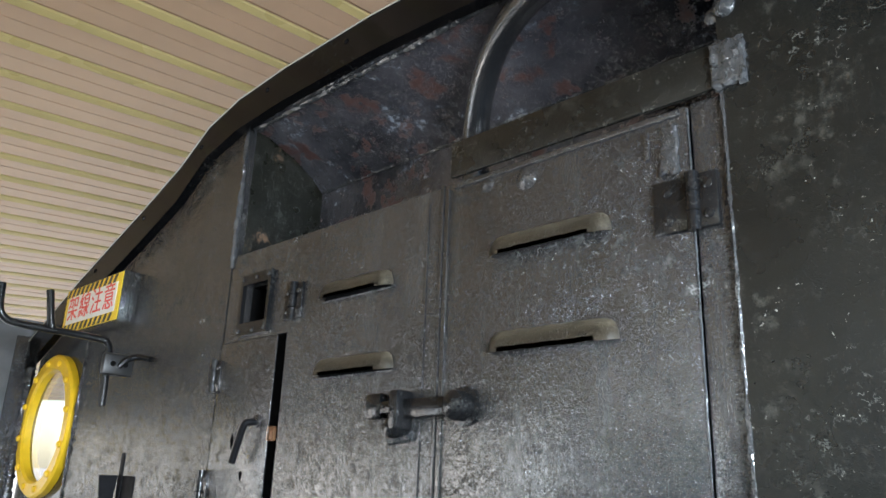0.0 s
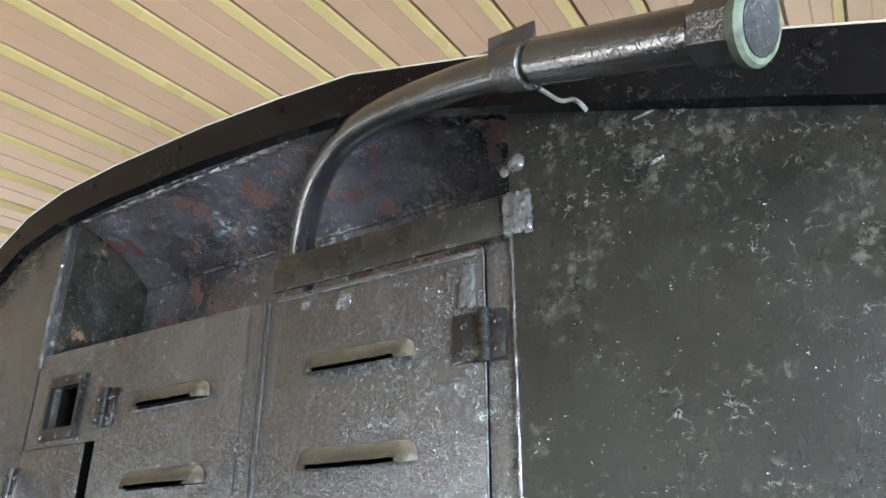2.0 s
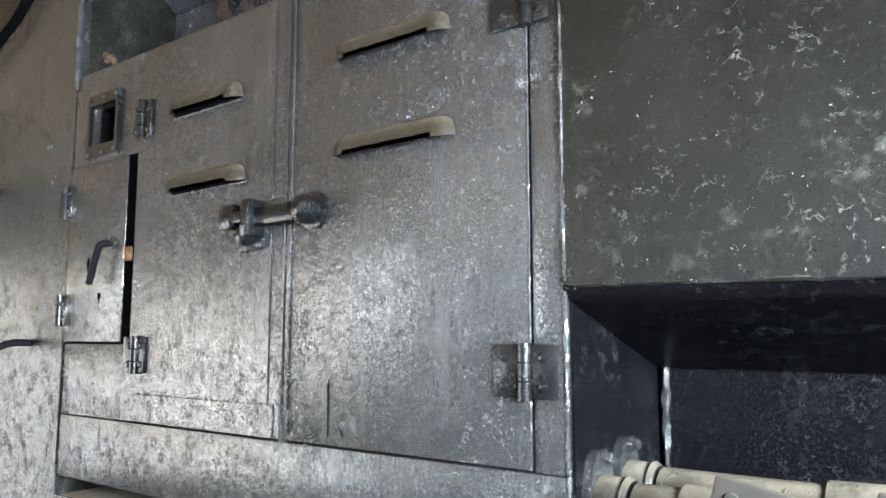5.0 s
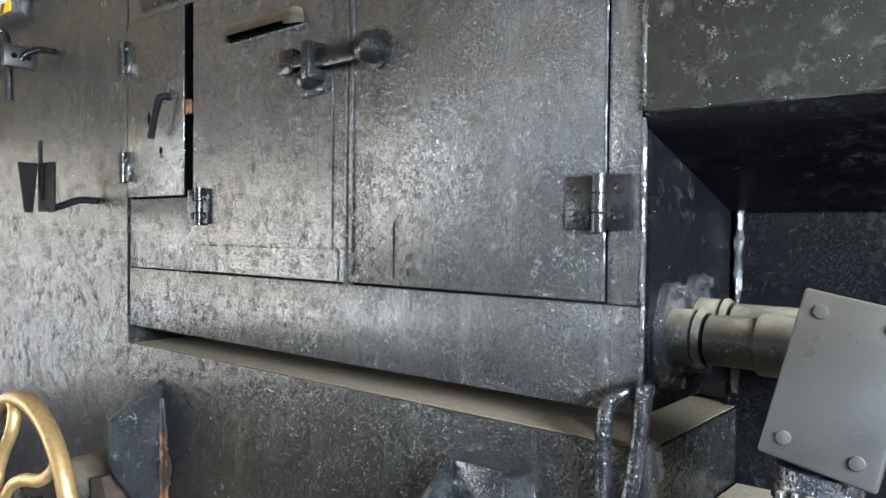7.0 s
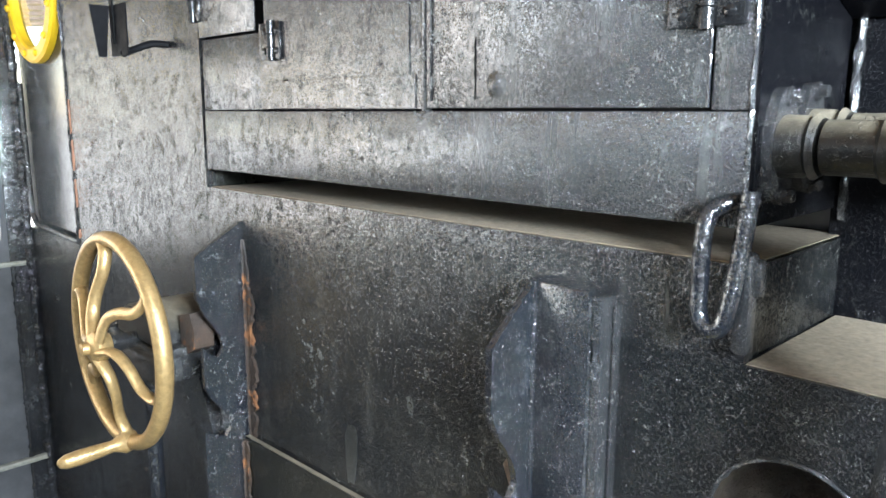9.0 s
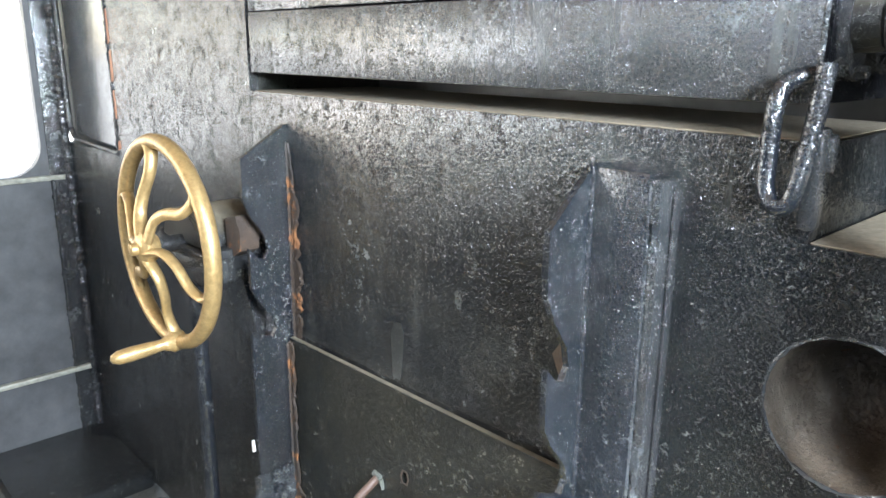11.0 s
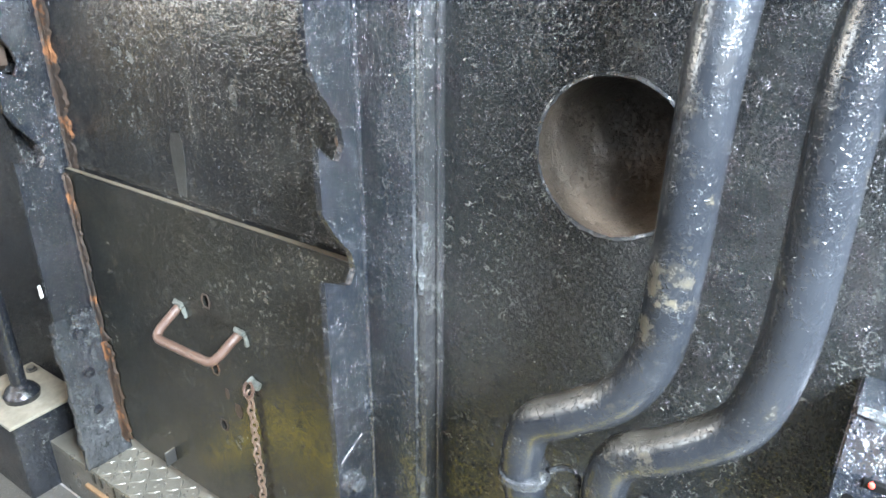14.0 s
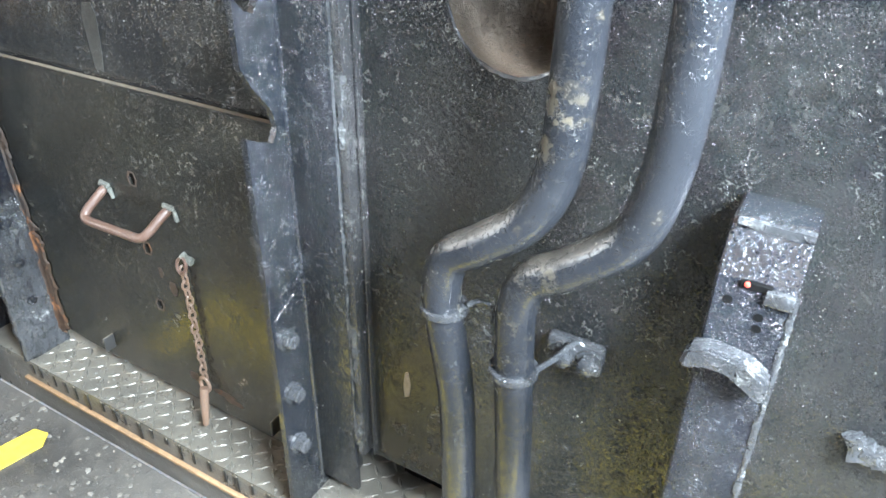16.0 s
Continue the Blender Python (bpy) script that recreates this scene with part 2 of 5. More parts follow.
SIGNYELLOW = plain("sign_yellow", (0.80, 0.55, 0.03), 0.4, 0, 0.10, 25, 0.05)
SIGNBLACK = plain("sign_black", (0.02, 0.02, 0.02), 0.4, 0, 0.1, 25, 0.05)
# glossless black that paints the shade inside hollows, slots and gaps
DARK = plain("hollow_shade_black", (0.006, 0.006, 0.006), 0.9, 0, 0.2, 30, 0.1)
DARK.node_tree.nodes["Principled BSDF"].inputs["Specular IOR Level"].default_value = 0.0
BRONZE = plain("bronze_bush", (0.15, 0.075, 0.035), 0.5, 0.5, 0.3, 60, 0.3)
SOFFIT = plain("beige_roof_sheet", (0.46, 0.305, 0.190), 0.20, 0, 0.05, 3, 0.03)
SOFFITRIB = plain("yellowish_roof_rib", (0.50, 0.40, 0.165), 0.3, 0, 0.06, 5, 0.03)
ROOFEDGE = paint("roof_edge_paint", (0.0022, 0.0022, 0.0026), (0.0045, 0.0045, 0.0050), 0.14, 0.04, 60, 0.06, specks=0.25, gloss=0.10)
MATTE = plain("matte_black_iron", (0.006, 0.006, 0.007), 0.6, 0, 0.3, 60, 0.3)
MATTE.node_tree.nodes["Principled BSDF"].inputs["Specular IOR Level"].default_value = 0.12
IRON = paint("dark_fitting_paint", (0.0045, 0.0048, 0.0055), (0.0130, 0.0128, 0.0130), 0.16, 0.14, 80, 0.3, specks=0.35, lump=0.5, gloss=0.3)
TREAD = paint("worn_tread_plate", (0.0675, 0.0635, 0.0540), (0.2025, 0.1917, 0.1593), 0.34, 0.3, 90, 0.5, (0.25, 0.23, 0.18), specks=0.2, rust=0.06, metallic=0.35)
FLOOR = paint("dark_grimy_floor", (0.0390, 0.0377, 0.0351), (0.1105, 0.1040, 0.0910), 0.36, 1.0, 60, 0.6, (0.16, 0.15, 0.13), specks=0.9, lump=1.4, glint_wear=0.4, glint_wear_col=(0.26, 0.25, 0.22))
WOOD = plain("brown_wood_edge", (0.22, 0.14, 0.075), 0.65, 0, 0.3, 60, 0.3)
GROUND = plain("pale_gravel", (0.42, 0.40, 0.36), 0.9, 0, 0.3, 8, 0.6)
CAB = plain("dark_cab_paint", (0.07, 0.07, 0.072), 0.4, 0, 0.3, 12, 0.2)
SILL = plain("worn_grey_sill", (0.30, 0.29, 0.24), 0.5, 0.2, 0.3, 50, 0.3)
GREENRIM = plain("verdigris_rim", (0.045, 0.060, 0.040), 0.55, 0.2, 0.5, 60, 0.5)
FOLIAGE = plain("distant_greenery", (0.12, 0.20, 0.05), 0.9, 0, 0.6, 2.0, 0.3)
GLASS, gnt, gb = nodes_of("window_glass")
gb.inputs["Transmission Weight"].default_value, gb.inputs["Roughness"].default_value, gb.inputs["IOR"].default_value = 1.0, 0.02, 1.45


# ---- mesh helpers ----
def finish(name, bm, material, smooth=False):
    bmesh.ops.recalc_face_normals(bm, faces=bm.faces)
    me = bpy.data.meshes.new(name)
    bm.to_mesh(me)
    bm.free()
    me.materials.append(material)
    if smooth:
        for p in me.polygons:
            p.use_smooth = True
        me.set_sharp_from_angle(angle=radians(40))
    return me


def part(name, bm, material, parent=None, label="", smooth=True):
    ob = new(name, finish(name, bm, material, smooth))
    if parent is not None:
        ob.parent = parent
    if label:
        ob["label"] = label
    return ob


def thing(name, label, category, group="", kind=""):
    return tagged(new(name), label, category, group, kind)


def structure(name, bm, material, label, category, smooth=False):
    return tagged(part(name, bm, material, None, "", smooth), label, category, "", "structure")


def box(bm, x0, x1, y0, y1, z0, z1, bevel=0.0, seg=2, m=None):
    made = bmesh.ops.create_cube(bm, size=1.0)["verts"]
    mat = Matrix.Translation(((x0 + x1) / 2, (y0 + y1) / 2, (z0 + z1) / 2)) @ Matrix.Diagonal((x1 - x0, y1 - y0, z1 - z0, 1))
    bmesh.ops.transform(bm, matrix=(m @ mat) if m else mat, verts=made)
    if bevel:
        edges = list({e for v in made for e in v.link_edges})
        bmesh.ops.bevel(bm, geom=edges, offset=bevel, segments=seg, affect="EDGES", profile=0.5)
    return bm


def BOX(x0, x1, y0, y1, z0, z1, bevel=0.0, seg=2, m=None):
    return box(bmesh.new(), x0, x1, y0, y1, z0, z1, bevel, seg, m)


def sheet(outer, holes, y0, y1, bevel=0.0):
    """An upright sheet: outline and holes in (x, z), between y0 (front) and y1."""
    bm = bmesh.new()
    for loop in (outer, *holes):
        vs = [bm.verts.new((x, y0, z)) for x, z in loop]
        for a, b in zip(vs, vs[1:] + vs[:1]):
            bm.edges.new((a, b))
    bmesh.ops.triangle_fill(bm, use_beauty=True, use_dissolve=False, edges=bm.edges[:])
    bmesh.ops.dissolve_limit(bm, angle_limit=0.01, verts=bm.verts[:], edges=bm.edges[:])
    got = bmesh.ops.extrude_face_region(bm, geom=bm.faces[:])
    bmesh.ops.translate(bm, vec=(0, y1 - y0, 0), verts=[v for v in got["geom"] if isinstance(v, bmesh.types.BMVert)])
    return bm


def prism(bm, pts, axis, a, b):
    """A solid from a closed outline in the two other axes, between a and b along axis (0 x, 1 y, 2 z)."""
    def at(p, c):
        q = list(p)
        q.insert(axis, c)
        return bm.verts.new(q)
    lo, hi = [at(p, a) for p in pts], [at(p, b) for p in pts]
    bm.faces.new(lo)
    bm.faces.new(hi[::-1])
    n = len(pts)
    for i in range(n):
        bm.faces.new((lo[i], lo[(i + 1) % n], hi[(i + 1) % n], hi[i]))
    return bm


def circle(cx, cz, r, n=40):
    return [(cx + r * math.cos(2 * math.pi * i / n), cz + r * math.sin(2 * math.pi * i / n)) for i in range(n)]


def rounded(points, step=6):
    """A smooth line through the points (Catmull-Rom)."""
    p = [Vector(q) for q in points]
    p = [2 * p[0] - p[1]] + p + [2 * p[-1] - p[-2]]
    out = []
    for i in range(1, len(p) - 2):
        for k in range(step):
            t = k / step
            out.append(0.5 * (2 * p[i] + (p[i + 1] - p[i - 1]) * t + (2 * p[i - 1] - 5 * p[i] + 4 * p[i + 1] - p[i + 2]) * t * t
                              + (3 * p[i] - p[i - 1] - 3 * p[i + 1] + p[i + 2]) * t ** 3))
    return out + [p[-2]]


def tube(bm, line, r, seg=14, closed=False, wobble=0.0, seed=0.0, flat=1.0):
    """A tube along a line; r is one radius or one per point."""
    line = [Vector(q) for q in line]
    n = len(line)
    rings, side = [], None
    for i, c in enumerate(line):
        d = (line[(i + 1) % n] - line[i - 1]) if closed else (line[min(i + 1, n - 1)] - line[max(i - 1, 0)])
        d.normalize()
        if side is None:
            side = d.cross(Vector((0, 0, 1))) if abs(d.z) < 0.9 else d.cross(Vector((0, 1, 0)))
        side = (side - d * side.dot(d)).normalized()
        up = d.cross(side)
        rr = r[i] if isinstance(r, (list, tuple)) else r
        ring = []
        for k in range(seg):
            a = 2 * math.pi * k / seg
            w = 1 + wobble * noise.noise((c + Vector((seed, 0, a))) * 90)
            ring.append(bm.verts.new(c + (side * math.cos(a) + up * math.sin(a) * flat) * rr * w))
        rings.append(ring)
    for i in range(n if closed else n - 1):
        a, b = rings[i], rings[(i + 1) % n]
        for k in range(seg):
            bm.faces.new((a[k], a[(k + 1) % seg], b[(k + 1) % seg], b[k]))
    if not closed:
        bm.faces.new(rings[0])
        bm.faces.new(rings[-1][::-1])
    return bm


def TUBE(line, r, seg=14, **k):
    return tube(bmesh.new(), line, r, seg, **k)


def turned(bm, base, axis, profile, seg=20):
    """A turned solid: profile rows (distance along axis, radius) from base."""
    ax = Vector(axis).normalized()
    return tube(bm, [Vector(base) + ax * d for d, _ in profile], [max(r, 0.0004) for _, r in profile], seg)


def TURNED(base, axis, profile, seg=20):
    return turned(bmesh.new(), base, axis, profile, seg)


def bead(bm, a, b, r, seed=0.0, step=0.006):
    """A lumpy weld from a to b."""
    a, b = Vector(a), Vector(b)
    n = max(4, int((b - a).length / step))
    line = [a.lerp(b, i / n) for i in range(n + 1)]
    return tube(bm, line, [r * (0.75 + 0.5 * abs(noise.noise((p + Vector((seed, seed, 0))) * 70))) for p in line], 8, wobble=0.5, seed=seed)


def hexbolt(bm, c, axis, r, h):
    """A bolt head with a round washer, on the face at c."""
    turned(bm, c, axis, [(0, r * 1.35), (h * 0.25, r * 1.35)], 16)
    turned(bm, Vector(c) + Vector(axis) * h * 0.25, axis, [(0, r), (h * 0.65, r), (h * 0.75, r * 0.8)], 6)
    return bm


FRONT = (0, -1, 0)

# ---- the setting: cab, tender front and shelter ----
Y = 0.745          # front of the tender's plates
FLOOR_Z, TREAD_Z = 0.045, 0.16
X_LEFT, X_RIGHT = -2.53, 0.80
ROOF = [(-2.80, 1.84), (-2.53, 1.935), (-2.19, 2.07), (-1.84, 2.192), (-1.66, 2.26), (-1.54, 2.325), (-1.42, 2.352), (-1.25, 2.362), (-0.98, 2.362),
        (-0.80, 2.352), (-0.64, 2.338), (-0.36, 2.262), (-0.03, 2.152), (0.30, 2.035), (0.80, 1.86)]


def roof_z(x, drop=0.0):
    for (xa, za), (xb, zb) in zip(ROOF, ROOF[1:]):
        if xa <= x <= xb:
            return za + (zb - za) * (x - xa) / (xb - xa) - drop
    return ROOF[-1][1] - drop


def under_roof(x0, x1, drop):
    xs = [x0] + [x for x, _ in ROOF if x0 < x < x1] + [x1]
    return [(x, roof_z(x, drop)) for x in xs]


ground = bmesh.new()
bmesh.ops.create_grid(ground, x_segments=8, y_segments=8, size=400, matrix=Matrix.Translation((0, 0, -1.15)))
structure("ground", ground, GROUND, "pale gravel ground round the shelter, in daylight", "ground")

structure("floor", BOX(X_LEFT, X_RIGHT, -2.7, 0.648, -0.02, FLOOR_Z), FLOOR, "dark grimy cab floor with flaking paint and grit", "floor")
structure("floor_corner", BOX(X_LEFT, -1.601, 0.648, 0.80, -0.02, FLOOR_Z), FLOOR, "dark grimy cab floor by the corner", "floor")
bm = BOX(-1.60, X_RIGHT, 0.652, 1.3, TREAD_Z - 0.012, TREAD_Z)
tread = structure("floor_tread", bm, TREAD, "worn steel chequer plate step before the coal door", "floor")
step_riser = structure("step_riser", BOX(-1.60, X_RIGHT, 0.652, 0.664, FLOOR_Z, TREAD_Z - 0.012), FLOOR, "dark step riser with rusty drip marks", "step")
bm = bmesh.new()
for i in range(26):
    x = -1.30 + i * 0.035 + random.uniform(-0.008, 0.008)
    box(bm, x, x + random.uniform(0.004, 0.009), 0.6495, 0.6525, TREAD_Z - random.uniform(0.02, 0.045), TREAD_Z - 0.004, 0.001, 1)
part("drip_streaks", bm, DUSTY, step_riser)
part("edge_strip", BOX(-1.32, -0.55, 0.643, 0.652, 0.108, 0.116, 0.002), WOOD, step_riser, "worn brown wooden edge strip")
bm = bmesh.new()
prism(bm, [(-1.246, 0.595), (-1.213, 0.602), (-1.193, 0.575), (-1.215, 0.456), (-1.285, 0.456), (-1.262, 0.52)], 2, FLOOR_Z, FLOOR_Z + 0.003)
prism(bm, [(-1.31, 0.36), (0.15, 0.34), (0.15, 0.43), (-1.29, 0.452)], 2, FLOOR_Z, FLOOR_Z + 0.0028)
structure("floor_marking", bm, YELLOWFLOOR, "chipped yellow paint stripe on the cab floor", "floor marking")

# left wall plate with the smooth recessed panel that carries the porthole
outer = [(-2.13, TREAD_Z - 0.1), (-1.418, TREAD_Z - 0.1), (-1.418, 1.258), (-1.4195, 1.262), (-1.4195, 2.0)] + under_roof(-2.13, -1.418, 0.05)[::-1]
wall_left = structure("wall_left", sheet(outer, [], Y, Y + 0.02), BLACK, "black gloss painted steel plate wall, lumpy and chipped", "wall")
structure("wall_left_foot", sheet([(X_LEFT, 0.0), (-2.132, 0.0), (-2.132, 1.030), (X_LEFT, 1.030)], [], Y, Y + 0.02), BLACK, "black painted steel plate below the panel", "wall")
panel = sheet([(X_LEFT, 1.0), (-2.12, 1.0)] + under_roof(X_LEFT, -2.12, 0.05)[::-1], [circle(-2.335, 1.69, 0.158)], Y + 0.012, Y + 0.024)
structure("wall_porthole_panel", panel, paint("smooth_grey_black_paint", (0.03, 0.032, 0.035), (0.045, 0.047, 0.05), 0.16, 0.05, 40, 0.1, specks=0.1), "smooth dark painted panel with a round porthole", "wall")
bm = bmesh.new()
tube(bm, rounded([(-2.505, Y, 1.45), (-2.500, Y, 1.12), (-2.485, Y, 1.065), (-2.43, Y, 1.045), (-2.13, Y, 1.034)], 5), 0.008, 8)
structure("panel_trim", bm, BLACK, "rounded shiny lower rim of the smooth panel", "trim", True)
bm = bmesh.new()
for z0, z1, w in ((1.12, 1.20, 0.012), (1.215, 1.30, 0.015), (1.31, 1.40, 0.010), (1.04, 1.07, 0.02)):
    prism(bm, [(-2.128 - w * 0.3, z0), (-2.122 + w * 0.6, z0 + 0.01), (-2.126 + w, (z0 + z1) / 2), (-2.124 + w * 0.5, z1), (-2.13, z1 - 0.01)], 1, Y - 0.0015, Y + 0.01)
part("bare_patches", bm, plain("bare_primer", (0.36, 0.17, 0.10), 0.7, 0, 0.3, 50, 0.3), wall_left, "brown bare patches where paint has flaked")
bm = bmesh.new()
bead(bm, (-2.128, Y, 1.03), (-2.128, Y, 1.9), 0.006, 3)
part("seam_weld", bm, BLACK, wall_left)

# lower plates
wall_lower = structure("wall_lower", sheet([(-1.416, 0.74), (-0.52, 0.74), (-0.52, 1.134), (-0.374, 1.134), (-0.374, 1.230), (-1.416, 1.230)], [], Y, Y + 0.02), STAINED,
                       "black plate above the coal door, stained and scuffed grey", "wall")
hole = circle(-0.319, 0.974, 0.0775, 48)
outer = [(-0.518, 0.25), (X_RIGHT, 0.25), (X_RIGHT, 1.134), (-0.518, 1.134)]
wall_lower_right = structure("wall_lower_right", sheet(outer, [hole], Y, Y + 0.02), LOWER, "black lumpy painted steel plate with a round hole", "wall")
bm = bmesh.new()
ring_r = [(Y - 0.0005, 0.0774), (Y + 0.012, 0.0768), (Y + 0.022, 0.0762), (Y + 0.038, 0.0745), (Y + 0.055, 0.072), (Y + 0.070, 0.067), (Y + 0.085, 0.060), (Y + 0.098, 0.049), (Y + 0.108, 0.036), (Y + 0.114, 0.020), (Y + 0.117, 0.002)]
n = 48
rings = [[bm.verts.new((-0.319 + r * (1 + 0.022 * noise.noise((k * 0.9, y * 60, 3))) * math.cos(2 * math.pi * k / n), y, 0.974 + r * math.sin(2 * math.pi * k / n))) for k in range(n)] for y, r in ring_r]
for a, b in zip(rings, rings[1:]):
    for k in range(n):
        bm.faces.new((a[k], a[(k + 1) % n], b[(k + 1) % n], b[k]))
part("hole_lining", bm, paint("bare_hole_lining", (0.022, 0.017, 0.012), (0.095, 0.070, 0.050), 0.5, 1.0, 60, 0.9, (0.16, 0.13, 0.10), specks=0.8, relief=0.008, glint_wear=0.9, glint_wear_col=(0.16, 0.13, 0.10), rust=0.42, rust_col=(0.18, 0.075, 0.035)), wall_lower_right, "grimy brown lining of the round hole")
bm = bmesh.new()
tube(bm, [(-0.319 + 0.0785 * math.cos(a / 60 * 6.2832), Y, 0.974 + 0.0785 * math.sin(a / 60 * 6.2832)) for a in range(60)], 0.0020, 6, closed=True, wobble=1.0)
part("hole_rim", bm, WELD, wall_lower_right)
# added black sheet in place of the shaded space under the plate
structure("shade_sheet_below_right", BOX(-0.50, X_RIGHT, Y + 0.06, Y + 0.08, 0.0, 0.25), DARK, "black sheet standing in for the shade below the lower plate", "wall")

# ledges under the locker
ledge = structure("ledge", BOX(-1.412, -0.376, Y + 0.021, 1.05, 1.135, 1.228), LOWER, "steel ledge under the locker", "ledge")
bm = bmesh.new()
box(bm, -1.405, -0.378, Y + 0.005, 1.02, 1.2302, 1.2312)
part("dust_layer", bm, DUST, ledge, "thick pale brown dust")
shelf = structure("ledge_right", BOX(-0.376, X_RIGHT, Y + 0.021, 1.02, 1.06, 1.130), LOWER, "steel shelf in the recess behind the conduits", "ledge")
bm = bmesh.new()
box(bm, -0.373, X_RIGHT, Y + 0.005, 1.0, 1.1342, 1.1352)
part("dust_layer", bm, DUST, shelf, "thick pale brown dust")
structure("recess_back", BOX(-0.39, X_RIGHT, 1.0, 1.02, 1.12, 1.60), RECESS, "black back of the recess under the tank, darkened for shade", "wall")
bm = bmesh.new()
bead(bm, (-0.376, 0.994, 1.25), (-0.374, 0.994, 1.49), 0.0055, 7)
structure("recess_weld", bm, BLACK, "lumpy painted weld in the recess corner", "weld", True)

# upper tank on the right, with its sloping underside
front = [(-0.383, 1.566), (X_RIGHT, 1.548)] + under_roof(-0.383, X_RIGHT, 0.06)[::-1]
wall_tank = structure("wall_tank", sheet(front, [], Y - 0.006, Y + 0.012), GREENISH, "greenish black tank plate, scratched and dusty", "wall")
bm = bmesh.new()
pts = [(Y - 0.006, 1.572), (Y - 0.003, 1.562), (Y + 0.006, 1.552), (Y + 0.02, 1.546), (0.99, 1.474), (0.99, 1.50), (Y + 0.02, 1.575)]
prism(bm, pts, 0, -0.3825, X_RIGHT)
part("underside", bm, RECESS, wall_tank, "black sloping underside with a rounded edge, darkened for shade")
bm = bmesh.new()
bead(bm, (-0.383, Y - 0.004, 1.57), (-0.383, Y - 0.004, 2.02), 0.0035, 4)
part("edge_weld", bm, WELD, wall_tank)
bm = bmesh.new()
bead(bm, (-0.372, Y - 0.003, 1.5665), (X_RIGHT, Y - 0.003, 1.5505), 0.0036, 9, 0.009)
part("lower_lip", bm, DUSTY, wall_tank, "scuffed rounded lower lip with dust")
bm = bmesh.new()
turned(bm, (-0.372, Y - 0.004, 2.107), FRONT, [(0, 0.013), (0.006, 0.013), (0.010, 0.009), (0.012, 0.003)], 14)
turned(bm, (-0.388, Y + 0.002, 2.103), FRONT, [(0, 0.011), (0.006, 0.010), (0.009, 0.004)], 12)
part("knob", bm, WELD, wall_tank, "paint-clogged greenish knob at the plate's edge")
bm = bmesh.new()
for k, (x, z) in enumerate(((-0.215, 2.118), (-0.165, 2.108), (0.02, 2.083), (-0.20, 2.052))):
    bead(bm, (x, Y - 0.005, z), (x + 0.045 - 0.03 * (k == 3), Y - 0.0055, z + 0.008), 0.0028, k)
part("paint_runs", bm, WELD, wall_tank)

# recess over the locker
bm = bmesh.new()
prof = [(Y + 0.004, 2.296), (Y + 0.05, 2.289), (Y + 0.12, 2.262), (Y + 0.17, 2.232), (0.945, 2.205), (0.955, 2.200), (0.955, 2.215), (Y + 0.10, 2.31), (Y + 0.004, 2.31)]
prism(bm, prof, 0, -1.415, -0.383)
structure("recess_soffit", bm, RUSTY, "flaking rusty blue-black curved sheet over the locker", "ceiling", True)
structure("tender_rear", BOX(-1.45, X_RIGHT, 1.06, 1.08, 0.0, 2.30), CAB, "dark plate at the back of the tender front", "wall")
structure("recess_rear", BOX(-1.47, -0.37, 0.95, 0.96, 1.85, 2.21), RUSTY, "blue-black rusty back of the recess", "wall")
structure("recess_cheek", BOX(-1.437, -1.4195, Y + 0.021, 1.06, 1.15, 2.30), paint("cheek_paint", (0.003, 0.004, 0.003), (0.010, 0.010, 0.006), 0.35, 0.35, 60, 0.4, specks=0.2, rust=0.36, rust_col=(0.17, 0.10, 0.055), lump=1.0),
          "grimy greenish cheek of the recess with brown patches", "wall")
structure("recess_cheek_right", BOX(-0.381, -0.366, Y + 0.014, 1.0, 1.60, 2.30), BLACK, "black cheek of the recess", "wall")
bm = bmesh.new()
for k in range(18):
    xa = -1.40 + k * 0.0565
    bead(bm, (xa, Y, 2.297 + 0.003 * math.sin(k)), (xa + 0.0565, Y, 2.297 + 0.003 * math.sin(k + 1)), 0.0040, k)
    bead(bm, (xa, Y + 0.006, 2.289), (xa + 0.0565, Y + 0.006, 2.288), 0.0058, k + 200)
bead(bm, (-1.408, 0.947, 2.207), (-0.39, 0.947, 2.207), 0.005, 31)
bead(bm, (-1.414, Y - 0.002, 1.98), (-1.414, Y - 0.002, 2.29), 0.007, 33)
structure("recess_welds", bm, WELD, "lumpy blue-white weld along the recess edges", "weld", True)

# roof edge: a black sheet that follows the arch, a little proud of the plates
bm = bmesh.new()
top = [(x, z) for x, z in ROOF]
low = []
for i, (x, z) in enumerate(ROOF):
    w = 0.072 if -1.6 < x < -0.5 else 0.084
    low.append((x, z - w))
prism(bm, top + low[::-1], 1, 0.715, Y - 0.008)
edge = structure("roof_edge", bm, ROOFEDGE, "glossy black sheet trim along the arched roof edge", "trim")
bm = bmesh.new()
line = [(x, 0.713, z) for x, z in ROOF]
tube(bm, line, 0.0014, 6)
part("edge_lip", bm, plain("pale_edge", (0.45, 0.43, 0.38), 0.4, 0.3, 0.2, 40, 0.1), edge, "thin pale lip")
for x in [-2.35 + 0.26 * k for k in range(11)]:
    part("rivet", TURNED((x, 0.715, roof_z(x, 0.022)), FRONT, [(0, 0.006), (0.002, 0.0055), (0.004, 0.002)], 10), ROOFEDGE, edge)

